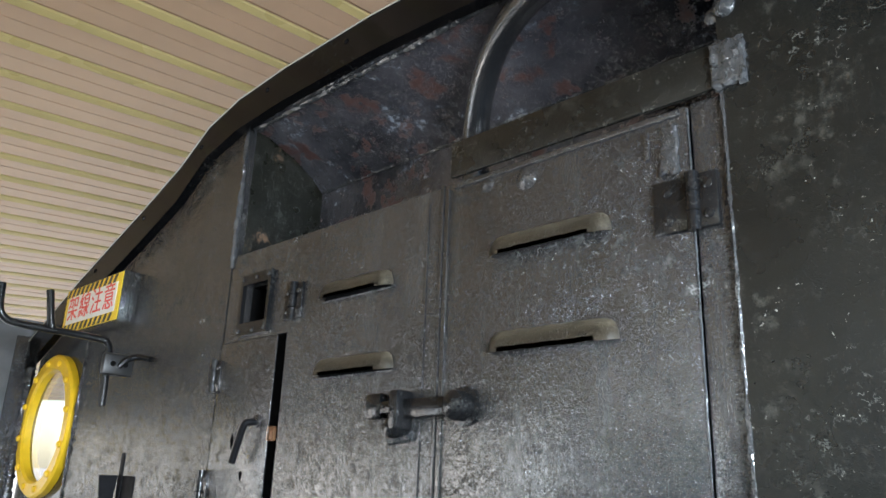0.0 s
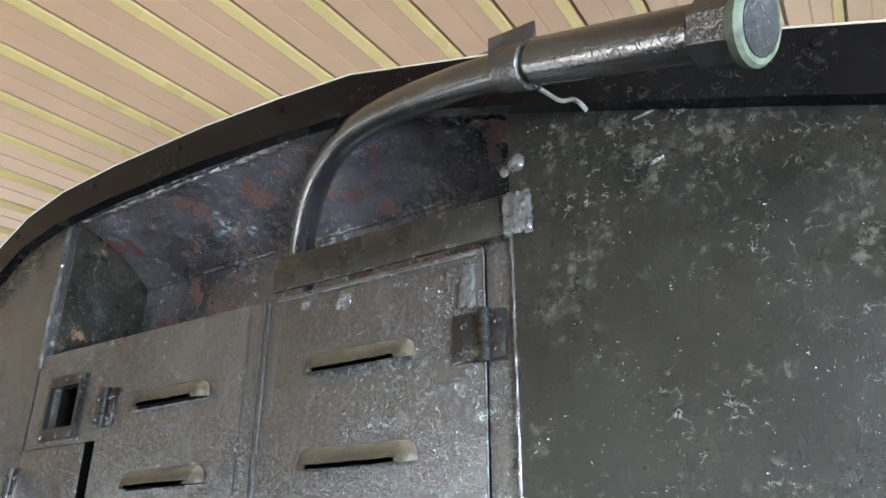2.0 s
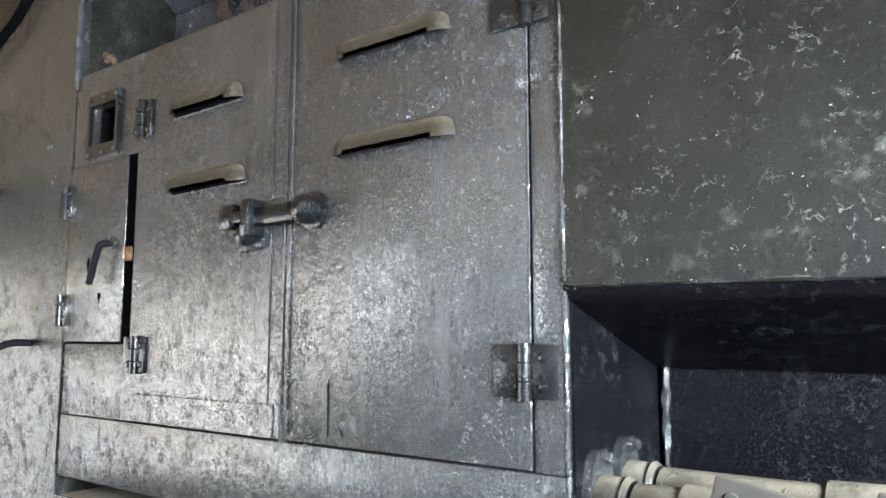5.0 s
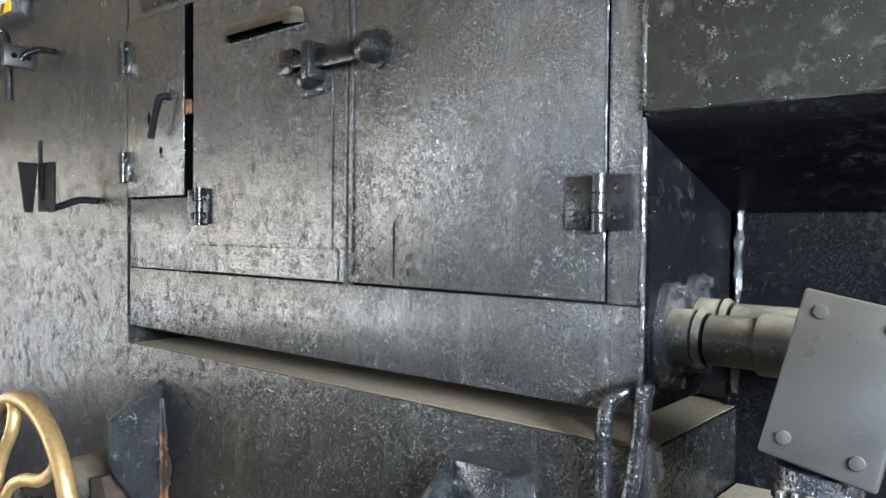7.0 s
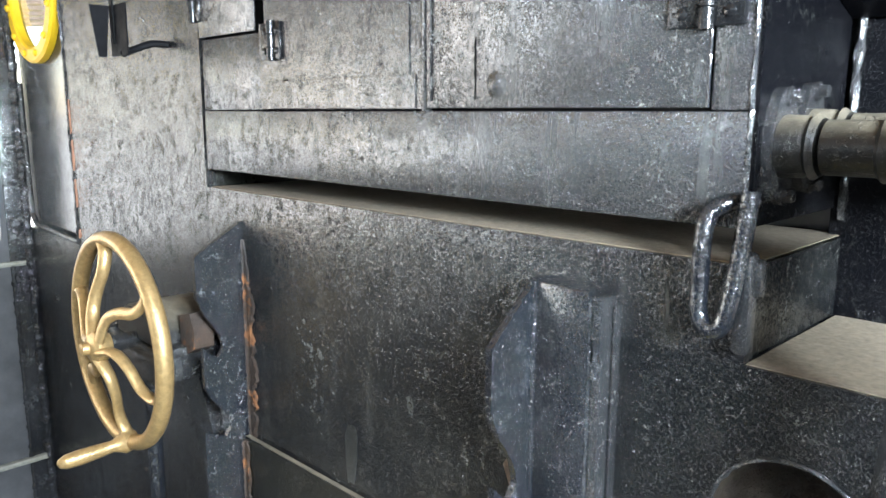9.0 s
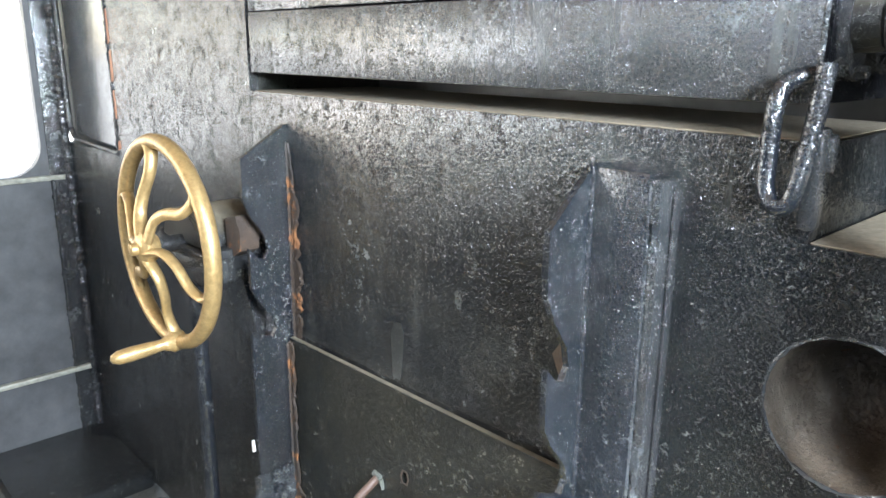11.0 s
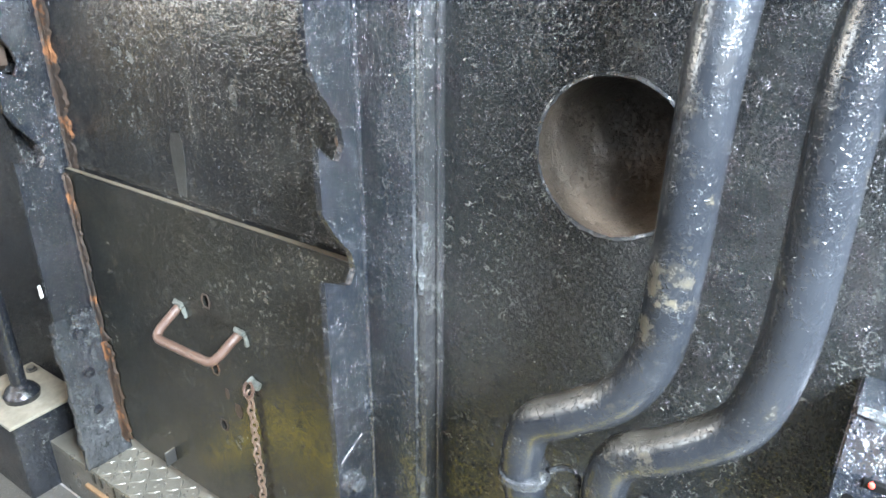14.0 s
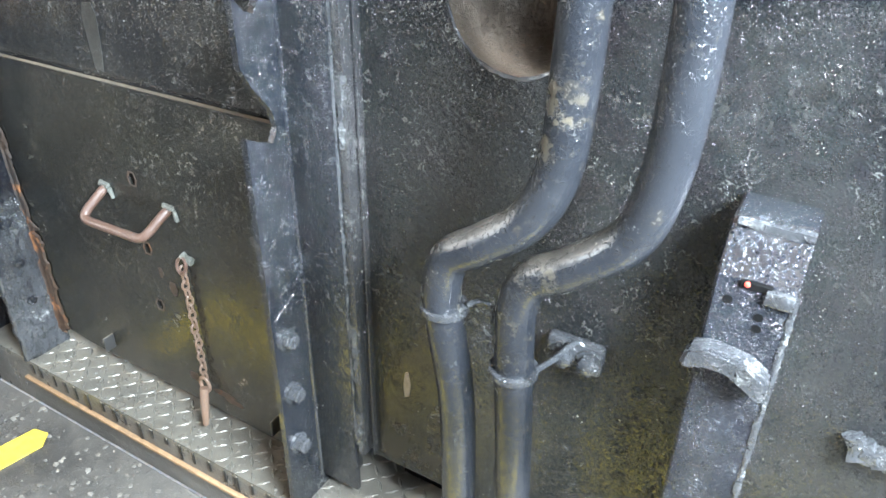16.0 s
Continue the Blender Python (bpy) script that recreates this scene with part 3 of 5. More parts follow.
# side walls with their openings, end wall and cab roof behind the camera
def side_wall(name, x0, x1, y_open, label):
    bm = bmesh.new()
    ya, yb = y_open
    pts_out = [(-2.7, 0.0), (Y, 0.0), (Y, 2.0 if x0 < 0 else 2.26), (-2.7, 2.0 if x0 < 0 else 2.26)]
    r, z0, z1 = 0.09, 0.935, 1.70 if x0 < 0 else 2.22
    arc = [(yb - r + r * math.sin(a * math.pi / 12), z0 + r - r * math.cos(a * math.pi / 12)) for a in range(7)]
    pts_in = [(ya, z0)] + arc + [(yb, z1), (ya, z1)]
    for loop in (pts_out, pts_in):
        vs = [bm.verts.new((x0, y, z)) for y, z in loop]
        for a, b in zip(vs, vs[1:] + vs[:1]):
            bm.edges.new((a, b))
    bmesh.ops.triangle_fill(bm, use_beauty=True, edges=bm.edges[:])
    got = bmesh.ops.extrude_face_region(bm, geom=bm.faces[:])
    bmesh.ops.translate(bm, vec=(x1 - x0, 0, 0), verts=[v for v in got["geom"] if isinstance(v, bmesh.types.BMVert)])
    return structure(name, bm, CAB, label, "wall")


wall_side = side_wall("wall_side_left", X_LEFT, X_LEFT - 0.03, (-2.0, 0.665), "dark cab side with an open window hole in daylight")
side_wall("wall_side_right", X_RIGHT, X_RIGHT + 0.03, (-2.4, 0.62), "dark cab side with an open window hole")
bm = bmesh.new()
bead(bm, (X_LEFT + 0.012, Y - 0.012, 0.06), (X_LEFT + 0.012, Y - 0.012, 1.95), 0.014, 12)
bead(bm, (X_LEFT + 0.006, Y - 0.06, 0.06), (X_LEFT + 0.006, Y - 0.06, 0.93), 0.008, 13)
part("corner_weld", bm, BLACK, wall_side, "lumpy black corner weld")
# unseen posts, added to break the reflected daylight into bands
for ya in (-0.07, -0.88):
    part("added_light_post", BOX(X_LEFT - 0.03, X_LEFT, ya, ya + 0.10, 0.935, 1.70), CAB, wall_side)
part("corner_angle", BOX(X_LEFT, X_LEFT + 0.006, Y - 0.065, Y, 0.05, 1.95, 0.002), BLACK, wall_side)
part("window_ledge", BOX(X_LEFT - 0.035, X_LEFT + 0.012, -1.5, Y - 0.02, 0.918, 0.933, 0.003), SILL, wall_side, "pale worn metal ledge")
part("lower_ledge", BOX(X_LEFT, X_LEFT + 0.022, 0.30, Y - 0.005, 0.300, 0.316, 0.004), SILL, wall_side, "pale scuffed metal ledge")
part("dark_step", BOX(X_LEFT, X_LEFT + 0.42, 0.40, Y - 0.002, FLOOR_Z, 0.10, 0.01), LOWER, wall_side, "dark step at the wall")
structure("wall_boiler", BOX(X_LEFT, X_RIGHT, -2.73, -2.70, 0.0, 1.75), CAB, "dark end wall of the cab", "wall")

# shelter roof: beige trapezoid sheets
SLOPE_X, SLOPE_Y, PITCH, TURN = 0.1526, 0.0907, 0.1902, radians(3.1)


def roof_point(u, v, drop):
    """Across the ribs u, along them v, and hanging drop below the sheet."""
    x, y = u * math.cos(TURN) - v * math.sin(TURN), u * math.sin(TURN) + v * math.cos(TURN)
    return (x, y, 3.2 + SLOPE_X * x + SLOPE_Y * y - drop)


def ribbed(prof):
    bm = bmesh.new()
    for k in range(-34, 26):
        u0 = -1.5555 + k * PITCH
        for (ua, da), (ub, db) in zip(prof, prof[1:]):
            bm.faces.new([bm.verts.new(q) for q in (roof_point(u0 + ua, -5, da), roof_point(u0 + ub, -5, db), roof_point(u0 + ub, 6, db), roof_point(u0 + ua, 6, da))])
    return bm


structure("shelter_ceiling", ribbed([(0.034, -0.005), (0.036, -0.030), (0.045, -0.030), (0.046, 0.0), (0.118, 0.0), (0.120, -0.0025), (0.123, -0.0025), (0.125, 0.0), (0.186, 0.0), (0.1902, 0.003)]), SOFFIT,
          "beige corrugated metal sheets of the shelter roof", "ceiling")
structure("shelter_ribs", ribbed([(0.0, 0.003), (0.004, 0.006), (0.030, 0.001), (0.034, -0.005)]), SOFFITRIB, "yellowish raised seams of the shelter roof", "ceiling")
structure("shelter_wall", BOX(-9, 6, 6.2, 6.3, 2.1, 3.0), plain("blue_band", (0.10, 0.14, 0.24), 0.6, 0, 0.2, 4, 0.1), "blue-grey band under the shelter's eaves", "wall")
bm = bmesh.new()
for k in range(60):
    bmesh.ops.create_icosphere(bm, subdivisions=1, radius=random.uniform(0.5, 1.3), matrix=Matrix.Translation((random.uniform(-40, 5), random.uniform(14, 20), random.uniform(-1, 0.6))))
for v in bm.verts:
    v.co += Vector(noise.noise_vector(v.co * 1.7)) * 0.4
tagged(part("hedge", bm, FOLIAGE, None, "", False), "sunlit green hedge beyond the shelter", "hedge", "", "stuff")

# grit and paint flakes on the floor and the step
rng = random.Random(5)
bm = bmesh.new()
for k in range(520):
    x, low = rng.uniform(-1.5, -0.45), k % 3 > 0
    y, z, r = (rng.uniform(0.36, 0.646), FLOOR_Z, rng.uniform(0.002, 0.0065)) if low else (rng.uniform(0.655, 0.73), TREAD_Z, rng.uniform(0.0012, 0.003))
    if not low and x < -1.27:
        continue
    a0 = rng.uniform(0, 6.28)
    pts = [(x + r * rng.uniform(0.5, 1.2) * math.cos(a0 + q * 1.257), y + r * rng.uniform(0.5, 1.2) * math.sin(a0 + q * 1.257)) for q in range(5)]
    prism(bm, pts, 2, z, z + rng.uniform(0.001, 0.003))
tagged(part("grit", bm, plain("paint_flakes", (0.14, 0.132, 0.115), 0.4, 0, 0.7, 55, 0.4), None, "", False), "loose grit and old paint flakes on the cab floor", "grit", "", "stuff")

# porthole
porthole = thing("window_porthole", "round porthole with a bolted yellow ring and clear glass", "window", "", "structure")
bm = bmesh.new()
n = 56
prof = [(0.150, Y + 0.014), (0.150, Y - 0.006), (0.156, Y - 0.012), (0.186, Y - 0.012), (0.192, Y - 0.006), (0.192, Y + 0.011)]
rings = [[bm.verts.new((-2.335 + r * math.cos(2 * math.pi * k / n), y, 1.69 + r * math.sin(2 * math.pi * k / n))) for k in range(n)] for r, y in prof]
for a, b in zip(rings, rings[1:]):
    for k in range(n):
        bm.faces.new((a[k], a[(k + 1) % n], b[(k + 1) % n], b[k]))
part("ring", bm, YELLOW, porthole, "bright yellow painted metal ring")
pane = part("pane", TURNED((-2.335, Y + 0.016, 1.69), FRONT, [(0, 0.1575), (0.005, 0.1575)], 48), GLASS, porthole, "clear glass pane")
pane.visible_shadow = False
for k in range(12):
    a = 2 * math.pi * (k + 0.4) / 12
    part("bolt", TURNED((-2.335 + 0.171 * math.cos(a), Y - 0.011, 1.69 + 0.171 * math.sin(a)), FRONT, [(0, 0.009), (0.006, 0.009), (0.009, 0.005)], 10), YELLOW, porthole)

# grime on the lower plate between the guide and the conduits
bm = sheet([(-0.503, 0.262), (-0.335, 0.262), (-0.345, 0.36), (-0.362, 0.43), (-0.38, 0.52), (-0.40, 0.56), (-0.425, 0.555), (-0.44, 0.50), (-0.47, 0.47), (-0.50, 0.38)], [], Y - 0.0006, Y + 0.001)
part("grime", bm, paint("brown_grime", (0.008, 0.008, 0.008), (0.030, 0.023, 0.015), 0.22, 0.6, 85, 0.6, (0.09, 0.075, 0.05), specks=0.5, glint_wear=0.6, glint_wear_col=(0.13, 0.10, 0.065)), wall_lower_right, "brown oily grime on the plate")
part("paint_spot", sheet([(-0.456, 0.398), (-0.449, 0.402), (-0.446, 0.425), (-0.450, 0.447), (-0.455, 0.444), (-0.458, 0.42)], [], Y - 0.0012, Y - 0.0006), DUST, wall_lower_right, "splash of pale paint")

# ---- locker ----
locker = thing("locker", "black painted steel locker with two louvred doors, paint peeling", "locker")
LX0, LX1, LZ0, LZ1 = -1.411, -0.386, 1.264, 2.006
SIGHT = [(-1.347, 1.857), (-1.260, 1.857), (-1.260, 1.932), (-1.347, 1.932)]
part("body", BOX(LX0, LX1, Y + 0.0755, 0.99, LZ0 + 0.004, LZ1 - 0.01, 0.003), DOOR, locker)
# frame coloured black so door gaps and the sight hole look shaded
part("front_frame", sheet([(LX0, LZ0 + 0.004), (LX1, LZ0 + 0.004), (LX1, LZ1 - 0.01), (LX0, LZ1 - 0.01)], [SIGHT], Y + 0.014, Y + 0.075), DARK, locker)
# thin plate in the shade-darkened paint, keeps the locker side dark
part("side_plate", BOX(LX1 - 0.0005, LX1 + 0.0025, Y + 0.0140, 0.99, LZ0, LZ1 - 0.012), RECESS, locker, "side plate of the locker, darkened for shade")
part("lower_panel", BOX(LX0, LX1, Y, Y + 0.0135, LZ0, 1.3725, 0.002), DOOR, locker)
part("right_stile", BOX(-0.4235, LX1, Y, Y + 0.0135, 1.3735, LZ1, 0.002), DOOR, locker)
bm = bmesh.new()
bead(bm, (LX1 + 0.001, Y + 0.001, LZ0), (LX1 + 0.001, Y + 0.001, 1.56), 0.0028, 5)
part("corner_weld", bm, WELD, locker)
part("left_stile", BOX(LX0, -1.2105, Y + 0.001, Y + 0.0135, 1.3735, 1.500, 0.002), DOOR, locker)


def louvre(parent, x0, x1, z, h=0.030, out=0.020):
    """A pressed louvre, open downwards."""
    bm = bmesh.new()
    sec = [(0.0, h), (-out * 0.45, h * 0.93), (-out * 0.85, h * 0.62), (-out, h * 0.2), (-out, 0.0)]
    cols = []
    n = 30
    for i in range(n + 1):
        t = i / n
        s = min(1.0, min(t, 1 - t) / 0.12)
        s = math.sqrt(max(0.0, 1 - (1 - s) ** 2))
        cols.append([bm.verts.new((x0 + (x1 - x0) * t, Y + 0.0005 + y * s, z + (zz - h * 0.15) * (0.12 + 0.88 * s) + 0.0012 * noise.noise((t * 9, z * 50, zz * 40)))) for y, zz in sec])
    for a, b in zip(cols, cols[1:]):
        for k in range(len(sec) - 1):
            bm.faces.new((a[k], a[k + 1], b[k + 1], b[k]))
    got = bmesh.ops.solidify(bm, geom=bm.faces[:], thickness=0.0015)
    l = part("louvre", bm, LOUVRE, parent, "pressed louvre with dust on its hood")
    # black strip painted for the shade in the louvre's mouth
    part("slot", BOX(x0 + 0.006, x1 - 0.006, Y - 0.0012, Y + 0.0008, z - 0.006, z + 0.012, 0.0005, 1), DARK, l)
    bm = bmesh.new()
    bead(bm, (x0 - 0.003, Y - 0.001, z - 0.0065), (x1 + 0.005, Y - 0.001, z - 0.0045), 0.0022, z)
    part("lip", bm, WELD, l)
    return l


def hinge(parent, x, z0, z1, w_left, w_right, r=0.0075, mat=IRON):
    """A butt hinge: knuckles on an upright pin, and a leaf on either side."""
    hg = part("hinge", TUBE([(x, Y - r * 0.9, z0), (x, Y - r * 0.9, z1)], r, 12), mat, parent, "paint-clogged steel hinge")
    for sgn, w in ((-1, w_left), (1, w_right)):
        if w:
            part("leaf", BOX(min(x, x + sgn * w), max(x, x + sgn * w), Y - 0.0065, Y + 0.0, z0 + 0.002, z1 - 0.002, 0.002), mat, hg)
            for t in (0.25, 0.75):
                part("screw", TURNED((x + sgn * w * 0.62, Y - 0.0065, z0 + (z1 - z0) * t), FRONT, [(0, 0.006), (0.0015, 0.0055), (0.003, 0.002)], 10), mat, hg)
    for t in (0.33, 0.66):
        part("knuckle_gap", TUBE([(x, Y - r * 0.9, z0 + (z1 - z0) * t - 0.0008), (x, Y - r * 0.9, z0 + (z1 - z0) * t + 0.0008)], r * 1.06, 12), DARK, hg)
    return hg


# right door
rd = part("right_door", BOX(-0.8085, -0.4265, Y - 0.003, Y + 0.013, 1.3755, LZ1 - 0.002, 0.002), DOOR, locker, "black dented louvred door")
part("edge_bar", BOX(-0.8155, -0.8095, Y - 0.004, Y + 0.012, 1.372, LZ1, 0.001), BLACK, rd)
part("pressed_rib", BOX(-0.800, -0.797, Y - 0.0055, Y - 0.002, 1.385, LZ1 - 0.01, 0.0012), DOOR, rd)
part("pressed_strip", BOX(-0.480, -0.474, Y - 0.0055, Y - 0.002, 1.95, LZ1 - 0.02, 0.0015), DOOR, rd)
bm = bmesh.new()
bead(bm, (-0.4255, Y - 0.002, 1.376), (-0.4255, Y - 0.002, LZ1 - 0.005), 0.0016, 41)
part("door_seam", bm, WELD, rd)
bm = bmesh.new()
box(bm, -0.79, -0.435, Y - 0.0055, Y - 0.002, LZ1 - 0.012, LZ1 - 0.004, 0.0015)
part("top_fold", bm, DOOR, rd)
louvre(rd, -0.716, -0.526, 1.878)
louvre(rd, -0.716, -0.520, 1.749)
for c, r, h in (((-0.688, Y - 0.0028, 1.403), 0.016, 0.006), ((-0.655, Y - 0.0028, 1.977), 0.018, 0.008), ((-0.725, Y - 0.0028, 1.985), 0.012, 0.006)):
    part("bulge", TURNED(c, FRONT, [(0, r), (h * 0.5, r * 0.7), (h * 0.85, r * 0.35), (h, 0.001)], 16), DOOR, rd)
for k, (x, za, zb, r) in enumerate(((-0.548, 1.40, 1.745, 0.0015), (-0.553, 1.50, 1.70, 0.0012), (-0.70, 1.60, 1.70, 0.0014), (-0.62, 1.55, 1.74, 0.0012), (-0.76, 1.80, 1.93, 0.0014))):
    part("paint_run", bead(bmesh.new(), (x, Y - 0.0016, za), (x + 0.003, Y - 0.0016, zb), r, 160 + k), DOOR, rd)
part("crack", prism(bmesh.new(), [(-0.7225, 1.385), (-0.7210, 1.385), (-0.7205, 1.455), (-0.7215, 1.46), (-0.7230, 1.452)], 1, Y - 0.0035, Y - 0.002), DARK, rd)
hinge(rd, -0.4235, 1.853, 1.920, 0.048, 0.028)
hinge(rd, -0.4300, 1.447, 1.507, 0.040, 0.036)
bm = BOX(-0.462, -0.438, Y - 0.007, Y - 0.002, 1.925, 1.985, 0.003)
bmesh.ops.subdivide_edges(bm, edges=bm.edges[:], cuts=6, use_grid_fill=True)
for v in bm.verts:
    v.co += Vector(noise.noise_vector(v.co * 110)) * 0.005
part("old_weld", bm, WELD, rd)

# left door, with its small flap, slot and sight window
ld = part("left_door", sheet([(-1.2095, 1.3755), (-0.8185, 1.3755), (-0.8185, LZ1 - 0.003), (-1.405, LZ1 - 0.003), (-1.4105, LZ1 - 0.012), (-1.4105, 1.826), (-1.192, 1.826), (-1.192, 1.512), (-1.2095, 1.512)],
                            [SIGHT], Y - 0.001, Y + 0.013), DOOR, locker, "black louvred door with peeling gloss paint")
louvre(ld, -1.093, -0.914, 1.872)
louvre(ld, -1.093, -0.903, 1.744)
part("cover_sheet", BOX(-1.180, -0.8285, Y - 0.003, Y - 0.001, 1.376, 1.42, 0.0008, 1), DOOR, ld)
part("cover_strip", BOX(-0.842, -0.8405, Y - 0.0028, Y - 0.001, 1.41, LZ1 - 0.02, 0.0005, 1), BLACK, ld)
# black strip behind the gap stands for its depth of shade
part("slot", BOX(-1.2300, -1.1925, Y + 0.0120, Y + 0.0139, 1.508, 1.825), DARK, ld, "open slot, its shade a black strip")
fl = part("flap", BOX(-1.4105, -1.2175, Y - 0.004, Y - 0.0005, 1.503, 1.8245, 0.002), DOOR, ld, "narrow black flap with a small pull")
hp = part("pull", TUBE(rounded([(-1.252, Y - 0.004, 1.672), (-1.252, Y - 0.022, 1.671), (-1.256, Y - 0.028, 1.664), (-1.270, Y - 0.028, 1.635), (-1.284, Y - 0.027, 1.603)], 5), 0.0062, 10), MATTE, fl, "bent rod pull")
part("boss", TURNED((-1.252, Y - 0.003, 1.674), FRONT, [(0, 0.012), (0.005, 0.011), (0.008, 0.005)], 12), BLACK, hp)
part("keyhole", prism(bmesh.new(), [(-1.337, 1.640), (-1.332, 1.625), (-1.327, 1.640), (-1.332, 1.655)], 1, Y - 0.0048, Y - 0.0035), DARK, fl)
part("keyhole", prism(bmesh.new(), [(-1.296, 1.585), (-1.290, 1.571), (-1.285, 1.585), (-1.290, 1.590)], 1, Y - 0.0048, Y - 0.0035), DARK, fl)
part("bolt_tongue", BOX(-1.219, -1.199, Y - 0.0025, Y - 0.0005, 1.640, 1.665, 0.004), BRONZE, ld, "brown worn bolt tongue")
hinge(fl, -1.424, 1.732, 1.795, 0.022, 0.022)
hinge(fl, -1.424, 1.531, 1.588, 0.022, 0.022)
hinge(ld, -1.176, 1.846, 1.914, 0.026, 0.026)
hinge(ld, -1.166, 1.452, 1.514, 0.030, 0.026)
wf = part("sight_window", sheet([(-1.355, 1.834), (-1.252, 1.834), (-1.252, 1.952), (-1.355, 1.952)], [SIGHT], Y - 0.009, Y - 0.001),
          IRON, ld, "small screwed window frame, its glass gone")
for x, z in ((-1.348, 1.944), (-1.260, 1.944), (-1.348, 1.842), (-1.260, 1.842), (-1.30, 1.943), (-1.30, 1.842)):
    part("screw", TURNED((x, Y - 0.009, z), FRONT, [(0, 0.0045), (0.002, 0.004), (0.003, 0.0015)], 8), BLACK, wf)
# black plate for the shade at the back of the sight hole
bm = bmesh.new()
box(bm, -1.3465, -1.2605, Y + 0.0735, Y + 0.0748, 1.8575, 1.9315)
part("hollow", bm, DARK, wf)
part("bush", TURNED((-1.312, Y + 0.0735, 1.888), FRONT, [(0, 0.013), (0.030, 0.013), (0.033, 0.008)], 16), BRONZE, wf, "brown bush inside")
# hasp and padlock staple across the two doors
hasp = part("hasp", BOX(-0.860, -0.758, Y - 0.020, Y - 0.012, 1.668, 1.694, 0.003), IRON, locker, "black iron hasp across the doors")
part("pin_knob", TURNED((-0.755, Y - 0.004, 1.681), FRONT, [(0, 0.026), (0.003, 0.026), (0.004, 0.019), (0.012, 0.020), (0.024, 0.019), (0.030, 0.012), (0.032, 0.003)], 18), IRON, hasp, "round worn pin head")
part("staple_plate", BOX(-0.876, -0.858, Y - 0.032, Y, 1.652, 1.706, 0.004), IRON, hasp)
part("end_plate", BOX(-0.948, -0.912, Y - 0.016, Y, 1.668, 1.706, 0.007), IRON, hasp)
part("bar", BOX(-0.915, -0.876, Y - 0.014, Y - 0.004, 1.676, 1.694, 0.003), IRON, hasp)
part("catch", TURNED((-0.877, Y - 0.018, 1.655), FRONT, [(-0.014, 0.012), (0.0, 0.015), (0.010, 0.012), (0.014, 0.004)], 14), IRON, hasp)
bm = bmesh.new()
bead(bm, (-0.90, Y - 0.003, 1.640), (-0.855, Y - 0.003, 1.645), 0.009, 71)
part("weld_lump", bm, WELD, hasp)
# strip on the locker's top
strip = thing("top_strip", "dark flat steel strip standing on the locker's top edge", "steel strip")
part("strip", BOX(-0.792, -0.372, Y - 0.009, Y - 0.003, 2.010, 2.066, 0.002), GREENISH, strip)
bm = BOX(-0.392, -0.352, Y - 0.014, Y - 0.004, 2.006, 2.064, 0.004)
bmesh.ops.subdivide_edges(bm, edges=bm.edges[:], cuts=6, use_grid_fill=True)
for v in bm.verts:
    v.co += Vector(noise.noise_vector(v.co * 130)) * 0.004
part("end_weld", bm, WELD, strip)

# ---- overhead bent pipe ----
bent = thing("overhead_pipe", "glossy black bent pipe rising from the recess over the locker", "pipe")
line = rounded([(-0.868, 0.875, 1.99), (-0.868, 0.872, 2.08), (-0.862, 0.862, 2.145), (-0.815, 0.828, 2.215), (-0.735, 0.782, 2.252), (-0.62, 0.726, 2.246), (-0.45, 0.66, 2.199), (-0.28, 0.604, 2.139), (-0.12, 0.56, 2.074), (-0.05, 0.543, 2.044)], 6)
part("pipe", TUBE(line, 0.0225, 20), PIPE_CLEAN, bent)
d = (Vector((-0.05, 0.543, 2.044)) - Vector((-0.28, 0.604, 2.139))).normalized()
part("sleeve", TURNED(Vector((-0.27, 0.601, 2.136)), d, [(0, 0.0225), (0.002, 0.0265), (0.20, 0.0265), (0.202, 0.0225)], 20), PIPE_CLEAN, bent)
cap = part("end_fitting", TURNED(Vector((-0.09, 0.553, 2.061)), d, [(0, 0.030), (0.004, 0.034), (0.045, 0.034)], 8), PIPE_CLEAN, bent, "hexagonal pipe end")
part("rim", TURNED(Vector((-0.09, 0.553, 2.061)) + d * 0.040, d, [(0, 0.031), (0.002, 0.036), (0.010, 0.037), (0.014, 0.034)], 24), GREENRIM, cap, "verdigris-green rim")
part("bore", TURNED(Vector((-0.09, 0.553, 2.061)) + d * 0.0542, d, [(0, 0.0290), (0.001, 0.0285)], 20), DUSTY, cap, "brown open bore")
strap = part("strap", TURNED(Vector((-0.315, 0.613, 2.152)), d, [(0, 0.0255), (0.001, 0.0275), (0.040, 0.0275), (0.041, 0.0255)], 24), BLACK, bent, "flat steel strap")
bm = box(bmesh.new(), -0.330, -0.270, 0.596, 0.600, 2.154, 2.190, 0.001, 1)
part("tab", bm, BLACK, strap)
part("wire_end", TUBE(rounded([(-0.275, 0.612, 2.109), (-0.262, 0.635, 2.102), (-0.25, 0.648, 2.106), (-0.242, 0.662, 2.097)], 4), 0.0028, 8, wobble=0.6), CHALKY, strap, "pale twisted wire end")

